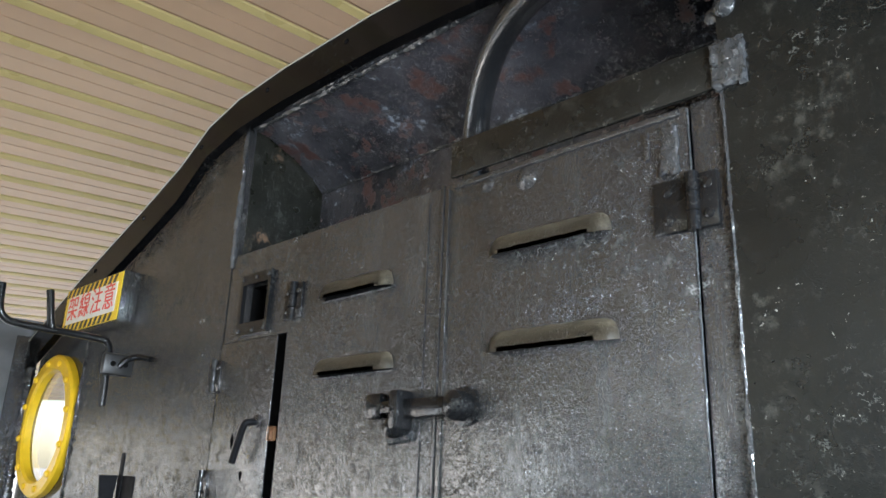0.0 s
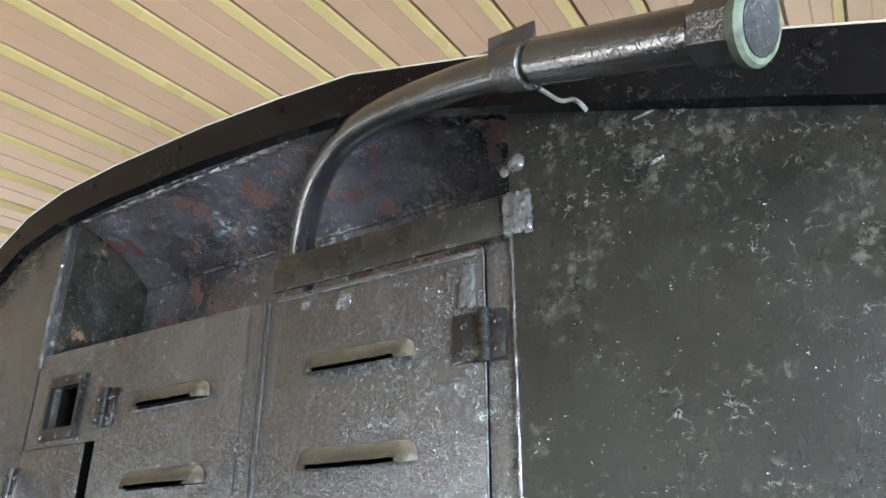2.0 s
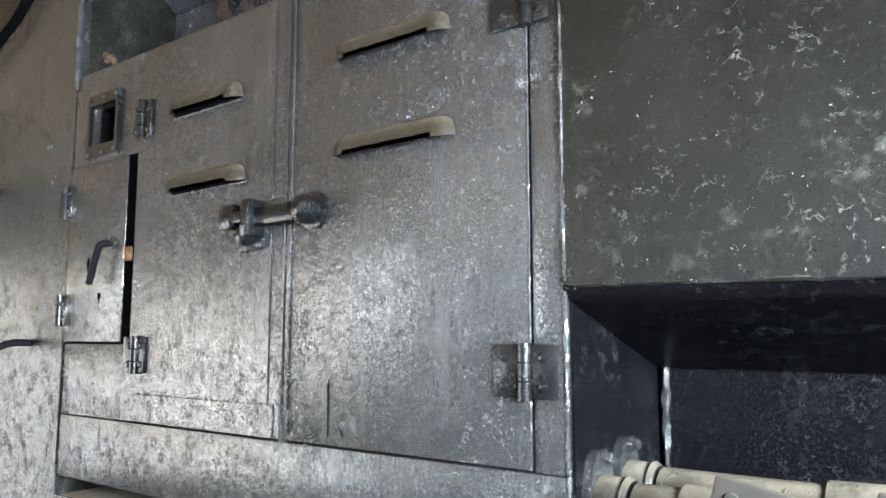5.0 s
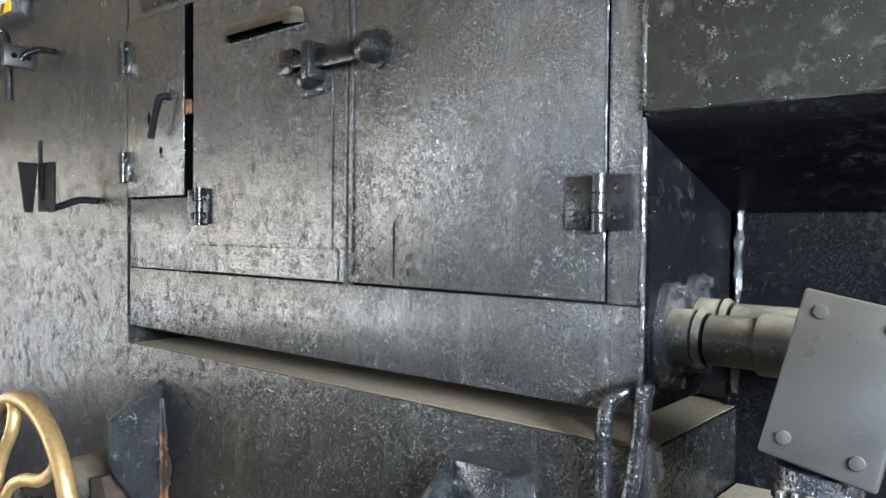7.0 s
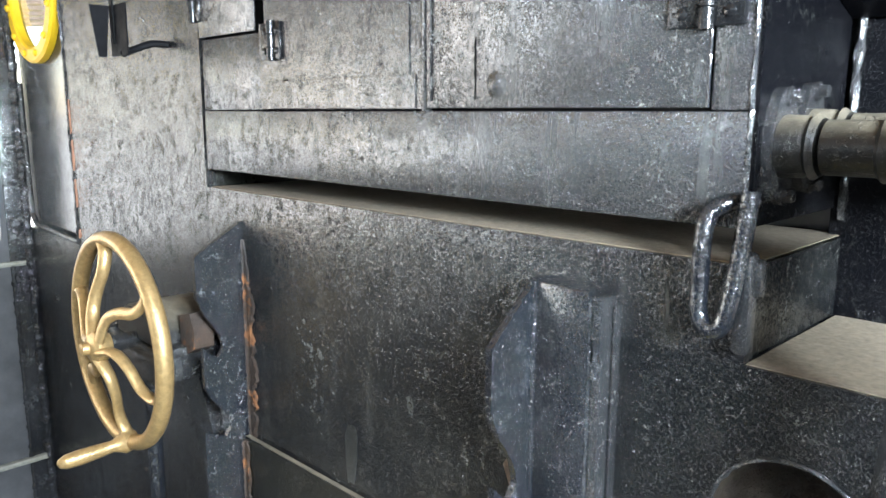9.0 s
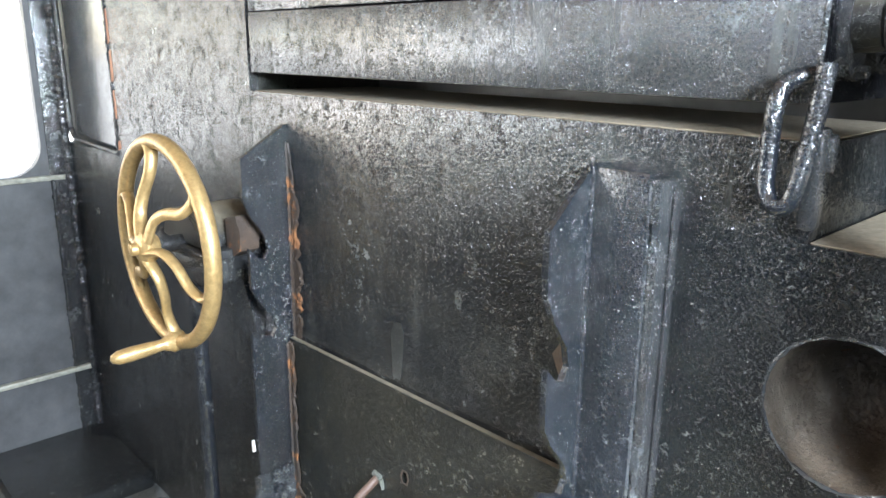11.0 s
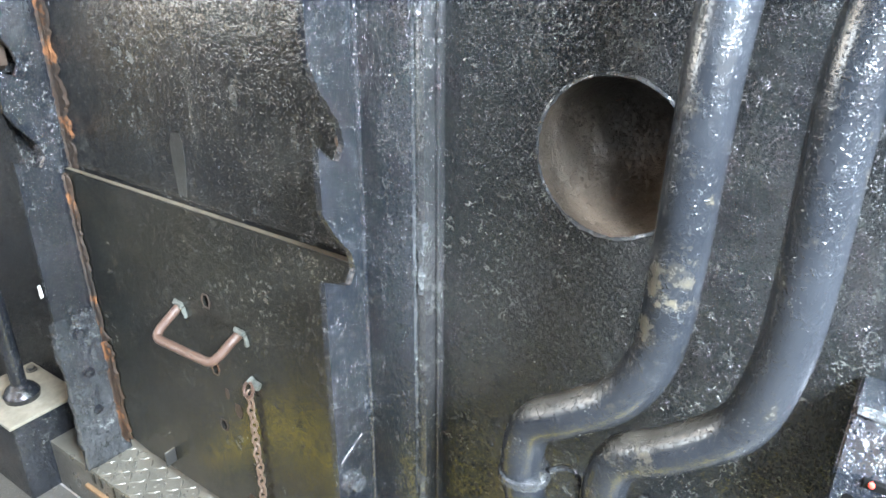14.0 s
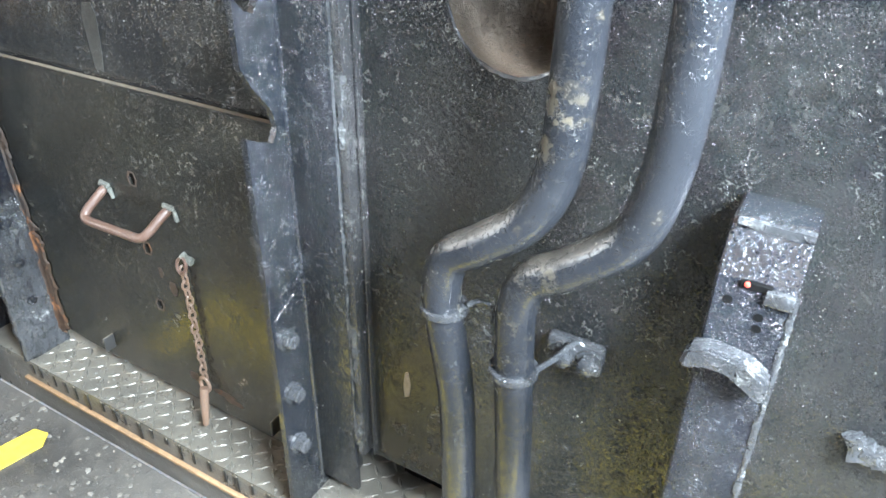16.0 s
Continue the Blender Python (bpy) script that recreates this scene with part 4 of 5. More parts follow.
# ---- warning sign ----
sign = thing("warning_sign", "yellow and black striped warning sign with red characters on white", "sign")
SX0, SX1, SZ0, SZ1, SY = -2.215, -1.856, 1.922, 2.040, 0.700
part("backing_box", BOX(SX0 + 0.004, SX1, SY + 0.003, Y - 0.001, SZ0 - 0.004, SZ1 + 0.004, 0.002), BLACK, sign)
face = part("face", BOX(SX0, SX1, SY, SY + 0.002, SZ0, SZ1), SIGNYELLOW, sign)
part("white_field", BOX(SX0 + 0.022, SX1 - 0.022, SY - 0.001, SY, SZ0 + 0.022, SZ1 - 0.022), SIGNWHITE, face)
for row in (0, 1):
    za, zb = (SZ0 + 0.001, SZ0 + 0.021) if row == 0 else (SZ1 - 0.021, SZ1 - 0.001)
    x = SX0 + 0.004
    while x < SX1 - 0.03:
        part("stripe", prism(bmesh.new(), [(x, za), (x + 0.014, za), (x + 0.026, zb), (x + 0.012, zb)], 1, SY - 0.001, SY + 0.0005), SIGNBLACK, face)
        x += 0.030
for k, ch in enumerate("架線注意"):
    cu = bpy.data.curves.new("character", "FONT")
    cu.body, cu.size, cu.extrude, cu.align_x, cu.align_y = ch, 0.072, 0.0004, "CENTER", "CENTER"
    t = new("character", cu)
    t.matrix_world = pose(SX0 + 0.062 + k * 0.078, SY - 0.0016, (SZ0 + SZ1) / 2, 90, 0, 0)
    cu.materials.append(SIGNRED)
    t.parent = face

# ---- rod rack on the wall ----
rack = thing("rod_rack", "black forged rod bracket with two upturned prongs on the wall", "bracket")
part("stub", TUBE(rounded([(-1.735, Y, 1.822), (-1.760, 0.725, 1.826), (-1.765, 0.700, 1.815), (-1.77, 0.690, 1.80)], 4), 0.007, 10), IRON, rack)
bm = BOX(-1.785, -1.765, 0.655, 0.722, 1.782, 1.830, 0.006)
part("plate", bm, JBOX, rack, "small grey plate with two holes")
bm = bmesh.new()
for y in (0.675, 0.703):
    turned(bm, (-1.7645, y, 1.806), (1, 0, 0), [(0, 0.006), (0.0015, 0.006)], 12)
part("hole", bm, DARK, rack)
part("upright", TUBE([(-1.782, 0.672, 1.713), (-1.782, 0.668, 1.835)], 0.008, 10), IRON, rack)
part("arm", TUBE(rounded([(-1.782, 0.668, 1.832), (-1.785, 0.664, 1.850), (-1.788, 0.645, 1.859), (-1.79, 0.56, 1.863), (-1.79, 0.478, 1.866), (-1.79, 0.452, 1.873), (-1.79, 0.438, 1.893), (-1.79, 0.433, 1.945)], 5), 0.008, 10), IRON, rack, "long bent arm")
part("prong", TUBE([(-1.79, 0.545, 1.864), (-1.79, 0.540, 1.88), (-1.79, 0.527, 1.948)], 0.008, 10), IRON, rack)

# ---- lamp bracket below the rack ----
lampb = thing("lamp_bracket", "dark folded sheet-iron lamp bracket on the wall", "bracket")
bm = bmesh.new()
prism(bm, [(0.628, 1.572), (0.665, 1.572), (0.655, 1.475), (0.640, 1.475)], 0, -1.622, -1.619)
part("side_plate", bm, MATTE, lampb)
part("front_plate", BOX(-1.622, -1.545, 0.6655, 0.6685, 1.476, 1.572, 0.001, 1), MATTE, lampb)
part("upright_strip", BOX(-1.612, -1.596, 0.662, 0.665, 1.50, 1.615, 0.001, 1), MATTE, lampb)
part("arm", TUBE(rounded([(-1.58, 0.668, 1.480), (-1.562, 0.690, 1.490), (-1.552, 0.715, 1.500), (-1.545, Y, 1.500)], 4), 0.007, 8), MATTE, lampb)

# ---- notched slide channels of the coal door ----
def notched(parent, x, t, z0, z1, depth, mat, label, peak=0.036):
    """An upright plate square to the wall with hooked notches in its free edge."""
    out = [(Y, z0), (Y - depth, z0), (Y - depth, 0.800), (Y - depth + 0.026, 0.786), (Y - depth + 0.042, 0.780), (Y - depth + 0.052, 0.796), (Y - depth + 0.046, 0.820),
           (Y - depth + 0.018, 0.856), (Y - depth + 0.004, 0.882), (Y - depth + 0.004, 0.958), (Y - depth + 0.020, 0.940), (Y - depth + 0.034, 0.934), (Y - depth + 0.044, 0.950),
           (Y - depth + 0.038, 0.976), (Y - depth + 0.012, 1.015), (Y - depth - 0.003, 1.050), (Y - depth - 0.003, 1.122), (Y - peak, z1 - 0.004), (Y - peak * 0.8, z1), (Y, z1)]
    return part("notched_plate", prism(bmesh.new(), out, 0, x, x + t), mat, parent, label)


chr_ = thing("door_channel_notched", "blue-black notched angle iron guiding the coal door, thickly painted", "angle iron", "coal door guides")
notched(chr_, -0.608, 0.009, TREAD_Z, 1.187, 0.102, BLUEBLACK, "notched blue-black guide plate")
part("flange", BOX(-0.5985, -0.527, Y - 0.034, Y - 0.024, TREAD_Z + 0.03, 1.186, 0.002), BLUEBLACK, chr_)
part("fillet", TUBE([(-0.600, Y - 0.033, TREAD_Z + 0.01), (-0.600, Y - 0.033, 1.186)], 0.0055, 10), BLUEBLACK, chr_)
part("packing", BOX(-0.598, -0.540, Y - 0.0235, Y, TREAD_Z + 0.05, 1.184, 0.001), BLACK, chr_)
part("edge_strip", BOX(-0.5265, -0.512, Y - 0.030, Y, 0.27, 1.18, 0.004), BLACK, chr_)
part("edge_line", BOX(-0.511, -0.5065, Y - 0.012, Y, 0.26, 1.17, 0.0015), BLACK, chr_)
bm = bmesh.new()
bead(bm, (-0.527, Y - 0.030, 0.30), (-0.527, Y - 0.030, 1.18), 0.003, 101)
for za, zb in ((1.09, 1.18), (0.78, 0.87), (0.42, 0.52), (0.28, 0.36)):
    bead(bm, (-0.520, Y - 0.026, za), (-0.520, Y - 0.026, zb), 0.008, 100 + za)
part("weld", bm, WELD, chr_)
for z in (0.500, 0.402, 0.302):
    part("bolt", hexbolt(bmesh.new(), (-0.599, 0.664, z), (1, 0, 0), 0.0125, 0.020), WELD, chr_)
bm = bmesh.new()
bead(bm, (-0.599, 0.65, 0.535), (-0.599, 0.69, 0.558), 0.0025, 111)
part("plate_joint", bm, WELD, chr_)

chl = thing("door_channel_notched", "blue-black notched guide plate beside the handbrake, corroded at its foot", "angle iron", "coal door guides")
notched(chl, -1.302, 0.009, 0.33, 1.176, 0.092, BLUEBLACK, "notched blue-black guide plate", 0.010)
part("flange", BOX(-1.38, -1.3025, Y - 0.016, Y - 0.001, TREAD_Z + 0.03, 1.130, 0.002), BLACK, chl)
bm = BOX(-1.304, -1.290, 0.646, Y, TREAD_Z, 0.50, 0.003)
bmesh.ops.subdivide_edges(bm, edges=bm.edges[:], cuts=26, use_grid_fill=True)
for v in bm.verts:
    v.co += Vector(noise.noise_vector(v.co * 45)) * 0.005 + Vector(noise.noise_vector(v.co * 130)) * 0.004
part("corroded_foot", bm, WELD, chl, "lumpy corroded foot of the guide")
for z in (0.46, 0.375, 0.29):
    part("bolt", hexbolt(bmesh.new(), (-1.2925, 0.690, z), (1, 0, 0), 0.010, 0.010), BLUEBLACK, chl)
bm = bmesh.new()
rows = []
for k in range(150):
    z = 0.19 + k * 0.0064
    w = (0.036 if z < 0.45 else 0.020 if z < 0.76 else 0.031 if z < 1.02 else 0.031 * max(0.12, (1.165 - z) / 0.145)) * (0.85 + 0.5 * noise.noise((z * 24, 0, 0)) + 0.45 * noise.noise((z * 90, 5, 0)))
    rows.append([bm.verts.new((-1.2925 + w * q / 7, Y - 0.0155 * (z < 0.765) - (0.0 if q == 7 else 0.0022 + 0.0030 * noise.noise((q * 0.9, z * 120, 1)) + 0.003 * (q == 0)), z + 0.002 * noise.noise((q * 3.1, z * 70, 8)))) for q in range(8)])
for a, b in zip(rows, rows[1:]):
    for q in range(7):
        bm.faces.new((a[q], a[q + 1], b[q + 1], b[q]))
part("rust_seam", bm, RUSTEDGE, chl, "orange-brown rust along the guide")

# ---- coal door ----
door = thing("coal_door", "black steel lower coal door plate with a bare handle, rusty slots and a chain", "door")
DY = Y - 0.014
slots = [[(-0.967, 0.612), (-0.958, 0.612), (-0.955, 0.622), (-0.958, 0.632), (-0.966, 0.632), (-0.970, 0.622)],
         [(-0.967, 0.486), (-0.958, 0.486), (-0.955, 0.495), (-0.958, 0.505), (-0.966, 0.505), (-0.970, 0.495)],
         [(-0.967, 0.373), (-0.958, 0.373), (-0.955, 0.382), (-0.958, 0.391), (-0.966, 0.391), (-0.970, 0.382)]]
ox = 0.012
slots = [[(x + ox, z) for x, z in s] for s in slots]
plate = part("plate", sheet([(-1.262, 0.205), (-1.20, 0.196), (-0.75, 0.185), (-0.611, 0.183), (-0.611, 0.778), (-1.289, 0.768), (-1.281, 0.50), (-1.272, 0.36)], slots, DY, DY + 0.006), DOORPLATE, door)
part("top_edge", prism(bmesh.new(), [(-1.289, 0.7685), (-0.600, 0.7785), (-0.600, 0.7805), (-1.289, 0.7705)], 1, DY - 0.001, DY + 0.008), DUSTY, plate, "worn bright top edge")
part("slot_backing", BOX(-0.99, -0.92, DY + 0.010, DY + 0.012, 0.35, 0.66), DARK, plate)
for s in slots:
    cz = sum(z for _, z in s) / 6
    cx = sum(x for x, _ in s) / 6
    big = [(cx + (x - cx) * 1.5, cz + (z - cz) * 1.3) for x, z in s]
    part("slot_rust", sheet(big, [s], DY - 0.0008, DY), RUSTEDGE, plate, "rusty slot edge")
hd = part("handle", TUBE(rounded([(-1.022, DY, 0.590), (-1.024, DY - 0.018, 0.578), (-1.030, DY - 0.038, 0.560), (-1.024, DY - 0.046, 0.550), (-0.990, DY - 0.046, 0.549), (-0.930, DY - 0.046, 0.551), (-0.900, DY - 0.045, 0.553), (-0.888, DY - 0.036, 0.562), (-0.880, DY - 0.016, 0.580), (-0.876, DY, 0.590)], 5), 0.0075, 12), RAWIRON, plate, "bare reddish iron handle")
bm = bmesh.new()
for x in (-1.021, -0.874):
    bead(bm, (x - 0.010, DY - 0.002, 0.596), (x + 0.010, DY - 0.002, 0.594), 0.006, x)
    bead(bm, (x + 0.012, DY - 0.003, 0.592), (x + 0.014, DY - 0.002, 0.574), 0.004, x + 2)
part("handle_weld", bm, CHALKY, hd, "chalky weld at the handle's feet")
for x, z in ((-1.118, 0.248), (-0.702, 0.247)):
    tb = part("tab", BOX(x, x + 0.004, DY - 0.022, DY, z - 0.028, z + 0.004, 0.001, 1), JBOX, plate, "small bent tab")
# chain and pin
CX = -0.858
ring = [(CX + 0.010 * math.cos(a / 14 * 6.2832), DY - 0.012 + 0.004 * math.sin(a / 14 * 6.2832), 0.500 + 0.012 * math.sin(a / 14 * 6.2832)) for a in range(14)]
chain = part("chain", TUBE(ring, 0.0028, 8, closed=True), RAWIRON, door, "rusty iron chain")
bm = bmesh.new()
bead(bm, (CX - 0.004, DY - 0.003, 0.514), (CX + 0.016, DY - 0.003, 0.505), 0.008, 120)
part("eye_weld", bm, CHALKY, chain)
z, i = 0.487, 0
CHAIN = paint("chain_rust", (0.10, 0.062, 0.042), (0.20, 0.13, 0.09), 0.55, 0.4, 90, 0.5, (0.20, 0.19, 0.17), specks=0.0, rust=0.3)
while z > 0.265:
    c = Vector((CX - 0.003 + 0.012 * (0.487 - z) + 0.0015 * math.sin(i * 2.1), DY - 0.009, z))
    u = Vector((1, 0, 0)) if i % 2 else Vector((0.25, 1, 0)).normalized()
    pts = []
    for k in range(14):
        a = 2 * math.pi * k / 14
        pts.append(c + u * 0.0052 * math.cos(a) + Vector((0, 0, 1)) * (0.0095 * math.sin(a)))
    part("link", TUBE(pts, 0.0021, 6, closed=True), CHAIN, chain)
    z -= 0.0145
    i += 1
part("shackle", TUBE([(CX - 0.001 + 0.011 * math.cos(a / 16 * 6.2832), DY - 0.012, 0.252 + 0.015 * math.sin(a / 16 * 6.2832)) for a in range(16)], 0.0032, 8, closed=True), CHAIN, chain)
part("pin", TURNED((CX - 0.001, DY - 0.016, 0.247), (0.12, -0.25, -1), [(0, 0.0075), (0.02, 0.0080), (0.07, 0.0055), (0.074, 0.003)], 12), CHAIN, chain, "rusty taper pin")
bm = bmesh.new()
for k, (x, zz, a, b) in enumerate(((-0.905, 0.43, 0.012, 0.016), (-0.93, 0.455, 0.007, 0.012), (-0.90, 0.245, 0.02, 0.010), (-0.83, 0.235, 0.035, 0.007), (-0.800, 0.225, 0.03, 0.006))):
    prism(bm, [(x + a * math.cos(q * 1.047) * (0.8 + 0.3 * math.sin(k + q)), zz + b * math.sin(q * 1.047)) for q in range(6)], 1, DY - 0.0008, DY + 0.001)
part("rust_spots", bm, RUSTEDGE, plate, "scraped rust marks")
# rusty upper edge of the guide on the upper plate
bm = bmesh.new()
prism(bm, [(-0.640, 0.84), (-0.612, 0.83), (-0.612, 1.06), (-0.628, 1.06), (-0.655, 1.02), (-0.648, 0.96), (-0.668, 0.93), (-0.650, 0.89)], 1, Y - 0.0015, Y + 0.001)
part("rust_patch", bm, paint("thin_rust_patch", (0.045, 0.034, 0.026), (0.11, 0.070, 0.042), 0.5, 0.6, 60, 0.5, (0.16, 0.13, 0.09), specks=0.0, rust=0.35), wall_lower, "scraped rust beside the guide")
part("drip_mark", sheet([(-0.996, 0.785), (-0.978, 0.784), (-0.970, 0.83), (-0.968, 0.868), (-0.974, 0.884), (-0.992, 0.882), (-1.000, 0.862), (-0.998, 0.82)], [], Y - 0.0007, Y + 0.001), paint("pale_drip", (0.012, 0.012, 0.011), (0.034, 0.033, 0.029), 0.4, 0.3, 80, 0.6, specks=0.3), wall_lower, "pale dried drip mark")

# ---- handbrake ----
brake = thing("handbrake", "gold painted handwheel on a black gearbox with an upright shaft", "handbrake")
WX, WY, WZ, WR = -1.474, 0.580, 0.948, 0.193
HUB = Vector((-1.475, 0.535, 0.945))
wheel = part("wheel", TUBE([(WX + WR * math.cos(a / 64 * 6.2832), WY, WZ + WR * math.sin(a / 64 * 6.2832)) for a in range(64)], 0.0145, 14, closed=True, flat=1.1), GOLD, brake, "gold painted wheel rim")
part("hub", TURNED(HUB + Vector((0, 0.028, 0)), FRONT, [(0, 0.022), (0.012, 0.030), (0.028, 0.030), (0.036, 0.022), (0.038, 0.012), (0.050, 0.011), (0.052, 0.004)], 18), GOLD, wheel)
for k in range(6):
    a = math.radians(40 + 60 * k)
    rad, tan = Vector((math.cos(a), 0, math.sin(a))), Vector((-math.sin(a), 0, math.cos(a)))
    pts = []
    for s, off in ((0.10, 0.0), (0.30, 0.020), (0.50, 0.012), (0.70, -0.012), (0.88, -0.014), (0.98, 0.0)):
        c = HUB.lerp(Vector((WX, WY, WZ)), s)
        pts.append(c + rad * WR * s + tan * off)
    line = rounded(pts, 5)
    part("spoke", TUBE(line, [0.0140 - 0.003 * math.sin(math.pi * i / (len(line) - 1)) for i in range(len(line))], 12, flat=0.62), GOLD, wheel)
ga = math.radians(-83)
gp = Vector((WX + WR * math.cos(ga), WY, WZ + WR * math.sin(ga)))
part("grip", TURNED(gp + Vector((0, -0.010, 0)), (-0.06, -1, -0.06), [(-0.02, 0.017), (0.004, 0.021), (0.012, 0.016), (0.024, 0.011), (0.045, 0.0125), (0.082, 0.0145), (0.106, 0.013), (0.117, 0.008), (0.120, 0.002)], 16), GOLD, wheel, "gold turned handle")
part("axle", TUBE([HUB + Vector((0, 0.02, 0)), (-1.475, 0.64, 0.945)], 0.016, 12), BLACK, brake)
bm = bmesh.new()
prof = [(-1.560, 0.945)] + [(-1.475 + 0.085 * math.cos(math.pi * (12 - k) / 12), 0.945 + 0.068 * math.sin(math.pi * (12 - k) / 12)) for k in range(1, 12)] + [(-1.390, 0.945)]
prism(bm, prof, 1, 0.612, Y)
bmesh.ops.bevel(bm, geom=bm.edges[:], offset=0.004, segments=2, affect="EDGES")
gbx = part("gearbox_cover", bm, DUSTY, brake, "rounded dusty gear cover")
part("gearbox_flange", BOX(-1.588, -1.362, 0.598, Y, 0.926, 0.944, 0.004), BLACK, brake)
part("gearbox_body", BOX(-1.560, -1.390, 0.612, Y, 0.868, 0.925, 0.010), BLACK, brake)
part("gearbox_lug", prism(bmesh.new(), [(-1.362, 0.93), (-1.335, 0.945), (-1.330, 0.98), (-1.345, 1.01), (-1.385, 1.0), (-1.385, 0.93)], 1, 0.66, 0.70), RUSTEDGE, brake, "rust-brown worn casting lug")
for x, y in ((-1.572, 0.618), (-1.378, 0.618), (-1.572, 0.70), (-1.378, 0.70), (-1.475, 0.604)):
    part("bolt", hexbolt(bmesh.new(), (x, y, 0.944), (0, 0, 1), 0.009, 0.012), BLACK, brake)
part("shaft", TUBE([(-1.515, 0.652, 0.87), (-1.519, 0.653, 0.27)], 0.0155, 16), BLUEBLACK, brake, "thin upright black shaft")
part("shaft_collar", TURNED((-1.519, 0.653, 0.241), (0, 0, 1), [(0, 0.034), (0.012, 0.036), (0.022, 0.030), (0.032, 0.019), (0.036, 0.016)], 22), BLUEBLACK, brake)
part("gearbox_stay", prism(bmesh.new(), [(-1.52, 0.87), (-1.43, 0.87), (-1.36, 0.72), (-1.345, 0.66), (-1.375, 0.65), (-1.41, 0.70)], 1, 0.71, Y), BLACK, brake)
ped = thing("pedestal", "black steel box pedestal with a dusty beige top", "pedestal")
part("box", BOX(-1.622, -1.445, 0.590, Y - 0.001, FLOOR_Z, 0.232, 0.003), BLUEBLACK, ped)
part("top", BOX(-1.632, -1.437, 0.582, Y - 0.012, 0.2325, 0.241, 0.002), plain("dusty_beige_top", (0.20, 0.18, 0.14), 0.7, 0, 0.25, 40, 0.3), ped, "dusty beige top plate")
part("bolt", hexbolt(bmesh.new(), (-1.600, 0.715, 0.241), (0, 0, 1), 0.009, 0.010), JBOX, ped)
part("paper_scrap", prism(bmesh.new(), [(-1.312, 0.545), (-1.300, 0.552), (-1.304, 0.575), (-1.313, 0.57)], 1, 0.648, 0.6495), SIGNWHITE, chl, "small white scrap")

# ---- U-shaped hook at the ledge's corner ----
hook = thing("u_hook", "black U-shaped iron hook welded at the ledge's corner", "hook")
part("rod", TUBE(rounded([(-0.378, 0.755, 1.292), (-0.392, 0.735, 1.290), (-0.404, 0.722, 1.282), (-0.408, 0.716, 1.262), (-0.408, 0.714, 1.215), (-0.406, 0.712, 1.186), (-0.396, 0.710, 1.173), (-0.385, 0.711, 1.176), (-0.379, 0.714, 1.195), (-0.374, 0.722, 1.25), (-0.371, 0.726, 1.302)], 5), 0.0085, 12), BLUEBLACK, hook)
part("bar", BOX(-0.379, -0.363, 0.722, 0.742, 1.150, 1.246, 0.005), BLACK, hook, "short square bar")
part("bar_block", BOX(-0.374, -0.357, 0.730, 0.744, 1.205, 1.240, 0.004), BLACK, hook)

# ---- flanged pipes, junction boxes and conduits ----
def flanged(y, z, x_end, label):
    th = thing("flanged_pipe", label, "pipe", "pipes out of the locker side")
    bm = bmesh.new()
    oval = [(y + 0.030 * math.sin(a) * (1 + 0.0 * math.cos(a)), z + 0.056 * math.cos(a) if abs(math.cos(a)) > 0.4 else z + 0.050 * math.cos(a)) for a in [k * math.pi / 14 for k in range(28)]]
    prism(bm, oval, 0, -0.385, -0.373)
    part("flange", bm, BLACK, th, "oval bolted flange")
    for s in (-1, 1):
        part("bolt", hexbolt(bmesh.new(), (-0.373, y, z + s * 0.047), (1, 0, 0), 0.007, 0.012), BLACK, th)
    part("socket", TURNED((-0.375, y, z), (1, 0, 0), [(0, 0.030), (0.022, 0.029), (0.026, 0.027), (0.030, 0.031), (0.036, 0.027)], 20), DUSTY, th)
    part("pipe", TURNED((-0.335, y, z), (1, 0, 0), [(0, 0.0255), (x_end + 0.335, 0.0255)], 20), DUSTY, th)
    part("coupling", TURNED((x_end - 0.075, y, z), (1, 0, 0), [(0, 0.0255), (0.004, 0.030), (0.055, 0.031), (0.06, 0.029)], 20), DUSTY, th)
    return th


def junction(cx, cy, cz, w, d, h, turn, label):
    """A cast junction box with a screwed lid; its lid looks forward and a little up."""
    th = thing("junction_box", label, "junction box", "conduit boxes")
    m = pose(cx, cy, cz, -14, 11, turn)
    part("body", BOX(-w / 2, w / 2, -d / 2, d / 2, -h / 2, h / 2, 0.008, 3, m), BLUEBLACK, th)
    lid = part("lid", BOX(-w / 2 - 0.004, w / 2 + 0.004, -d / 2 - 0.008, -d / 2, -h / 2 - 0.004, h / 2 + 0.004, 0.003, 2, m), JBOX, th, "grey dusty lid with four screws")
    for sx in (-1, 1):
        for sz in (-1, 1):
            c = m @ Vector((sx * (w / 2 - 0.012), -d / 2 - 0.008, sz * (h / 2 - 0.012)))
            ax = m.to_3x3() @ Vector((0, -1, 0))
            part("screw", TURNED(c, ax, [(0, 0.0055), (0.0025, 0.005), (0.003, 0.002)], 12), JBOX, lid)
    return th


flanged(0.800, 1.340, -0.215, "dusty black pipe bolted to the locker side with an oval flange")
flanged(0.872, 1.346, -0.10, "second dusty black pipe behind, bolted with an oval flange")


def conduit(line, r, label, clips):
    th = thing("conduit", label, "conduit", "painted conduits")
    part("tube", TUBE(rounded(line, 7), r, 20), PIPE, th)
    for (x, y, z), rr, tail in clips:
        c = part("clip", TURNED((x, y, z - 0.004), (0, 0, 1), [(0, rr), (0.0005, rr + 0.0042), (0.0075, rr + 0.0042), (0.008, rr)], 22), WELD, th, "thin steel clip")
        part("tail", TUBE(rounded(tail, 4), 0.0036, 8), WELD, c)
    return th


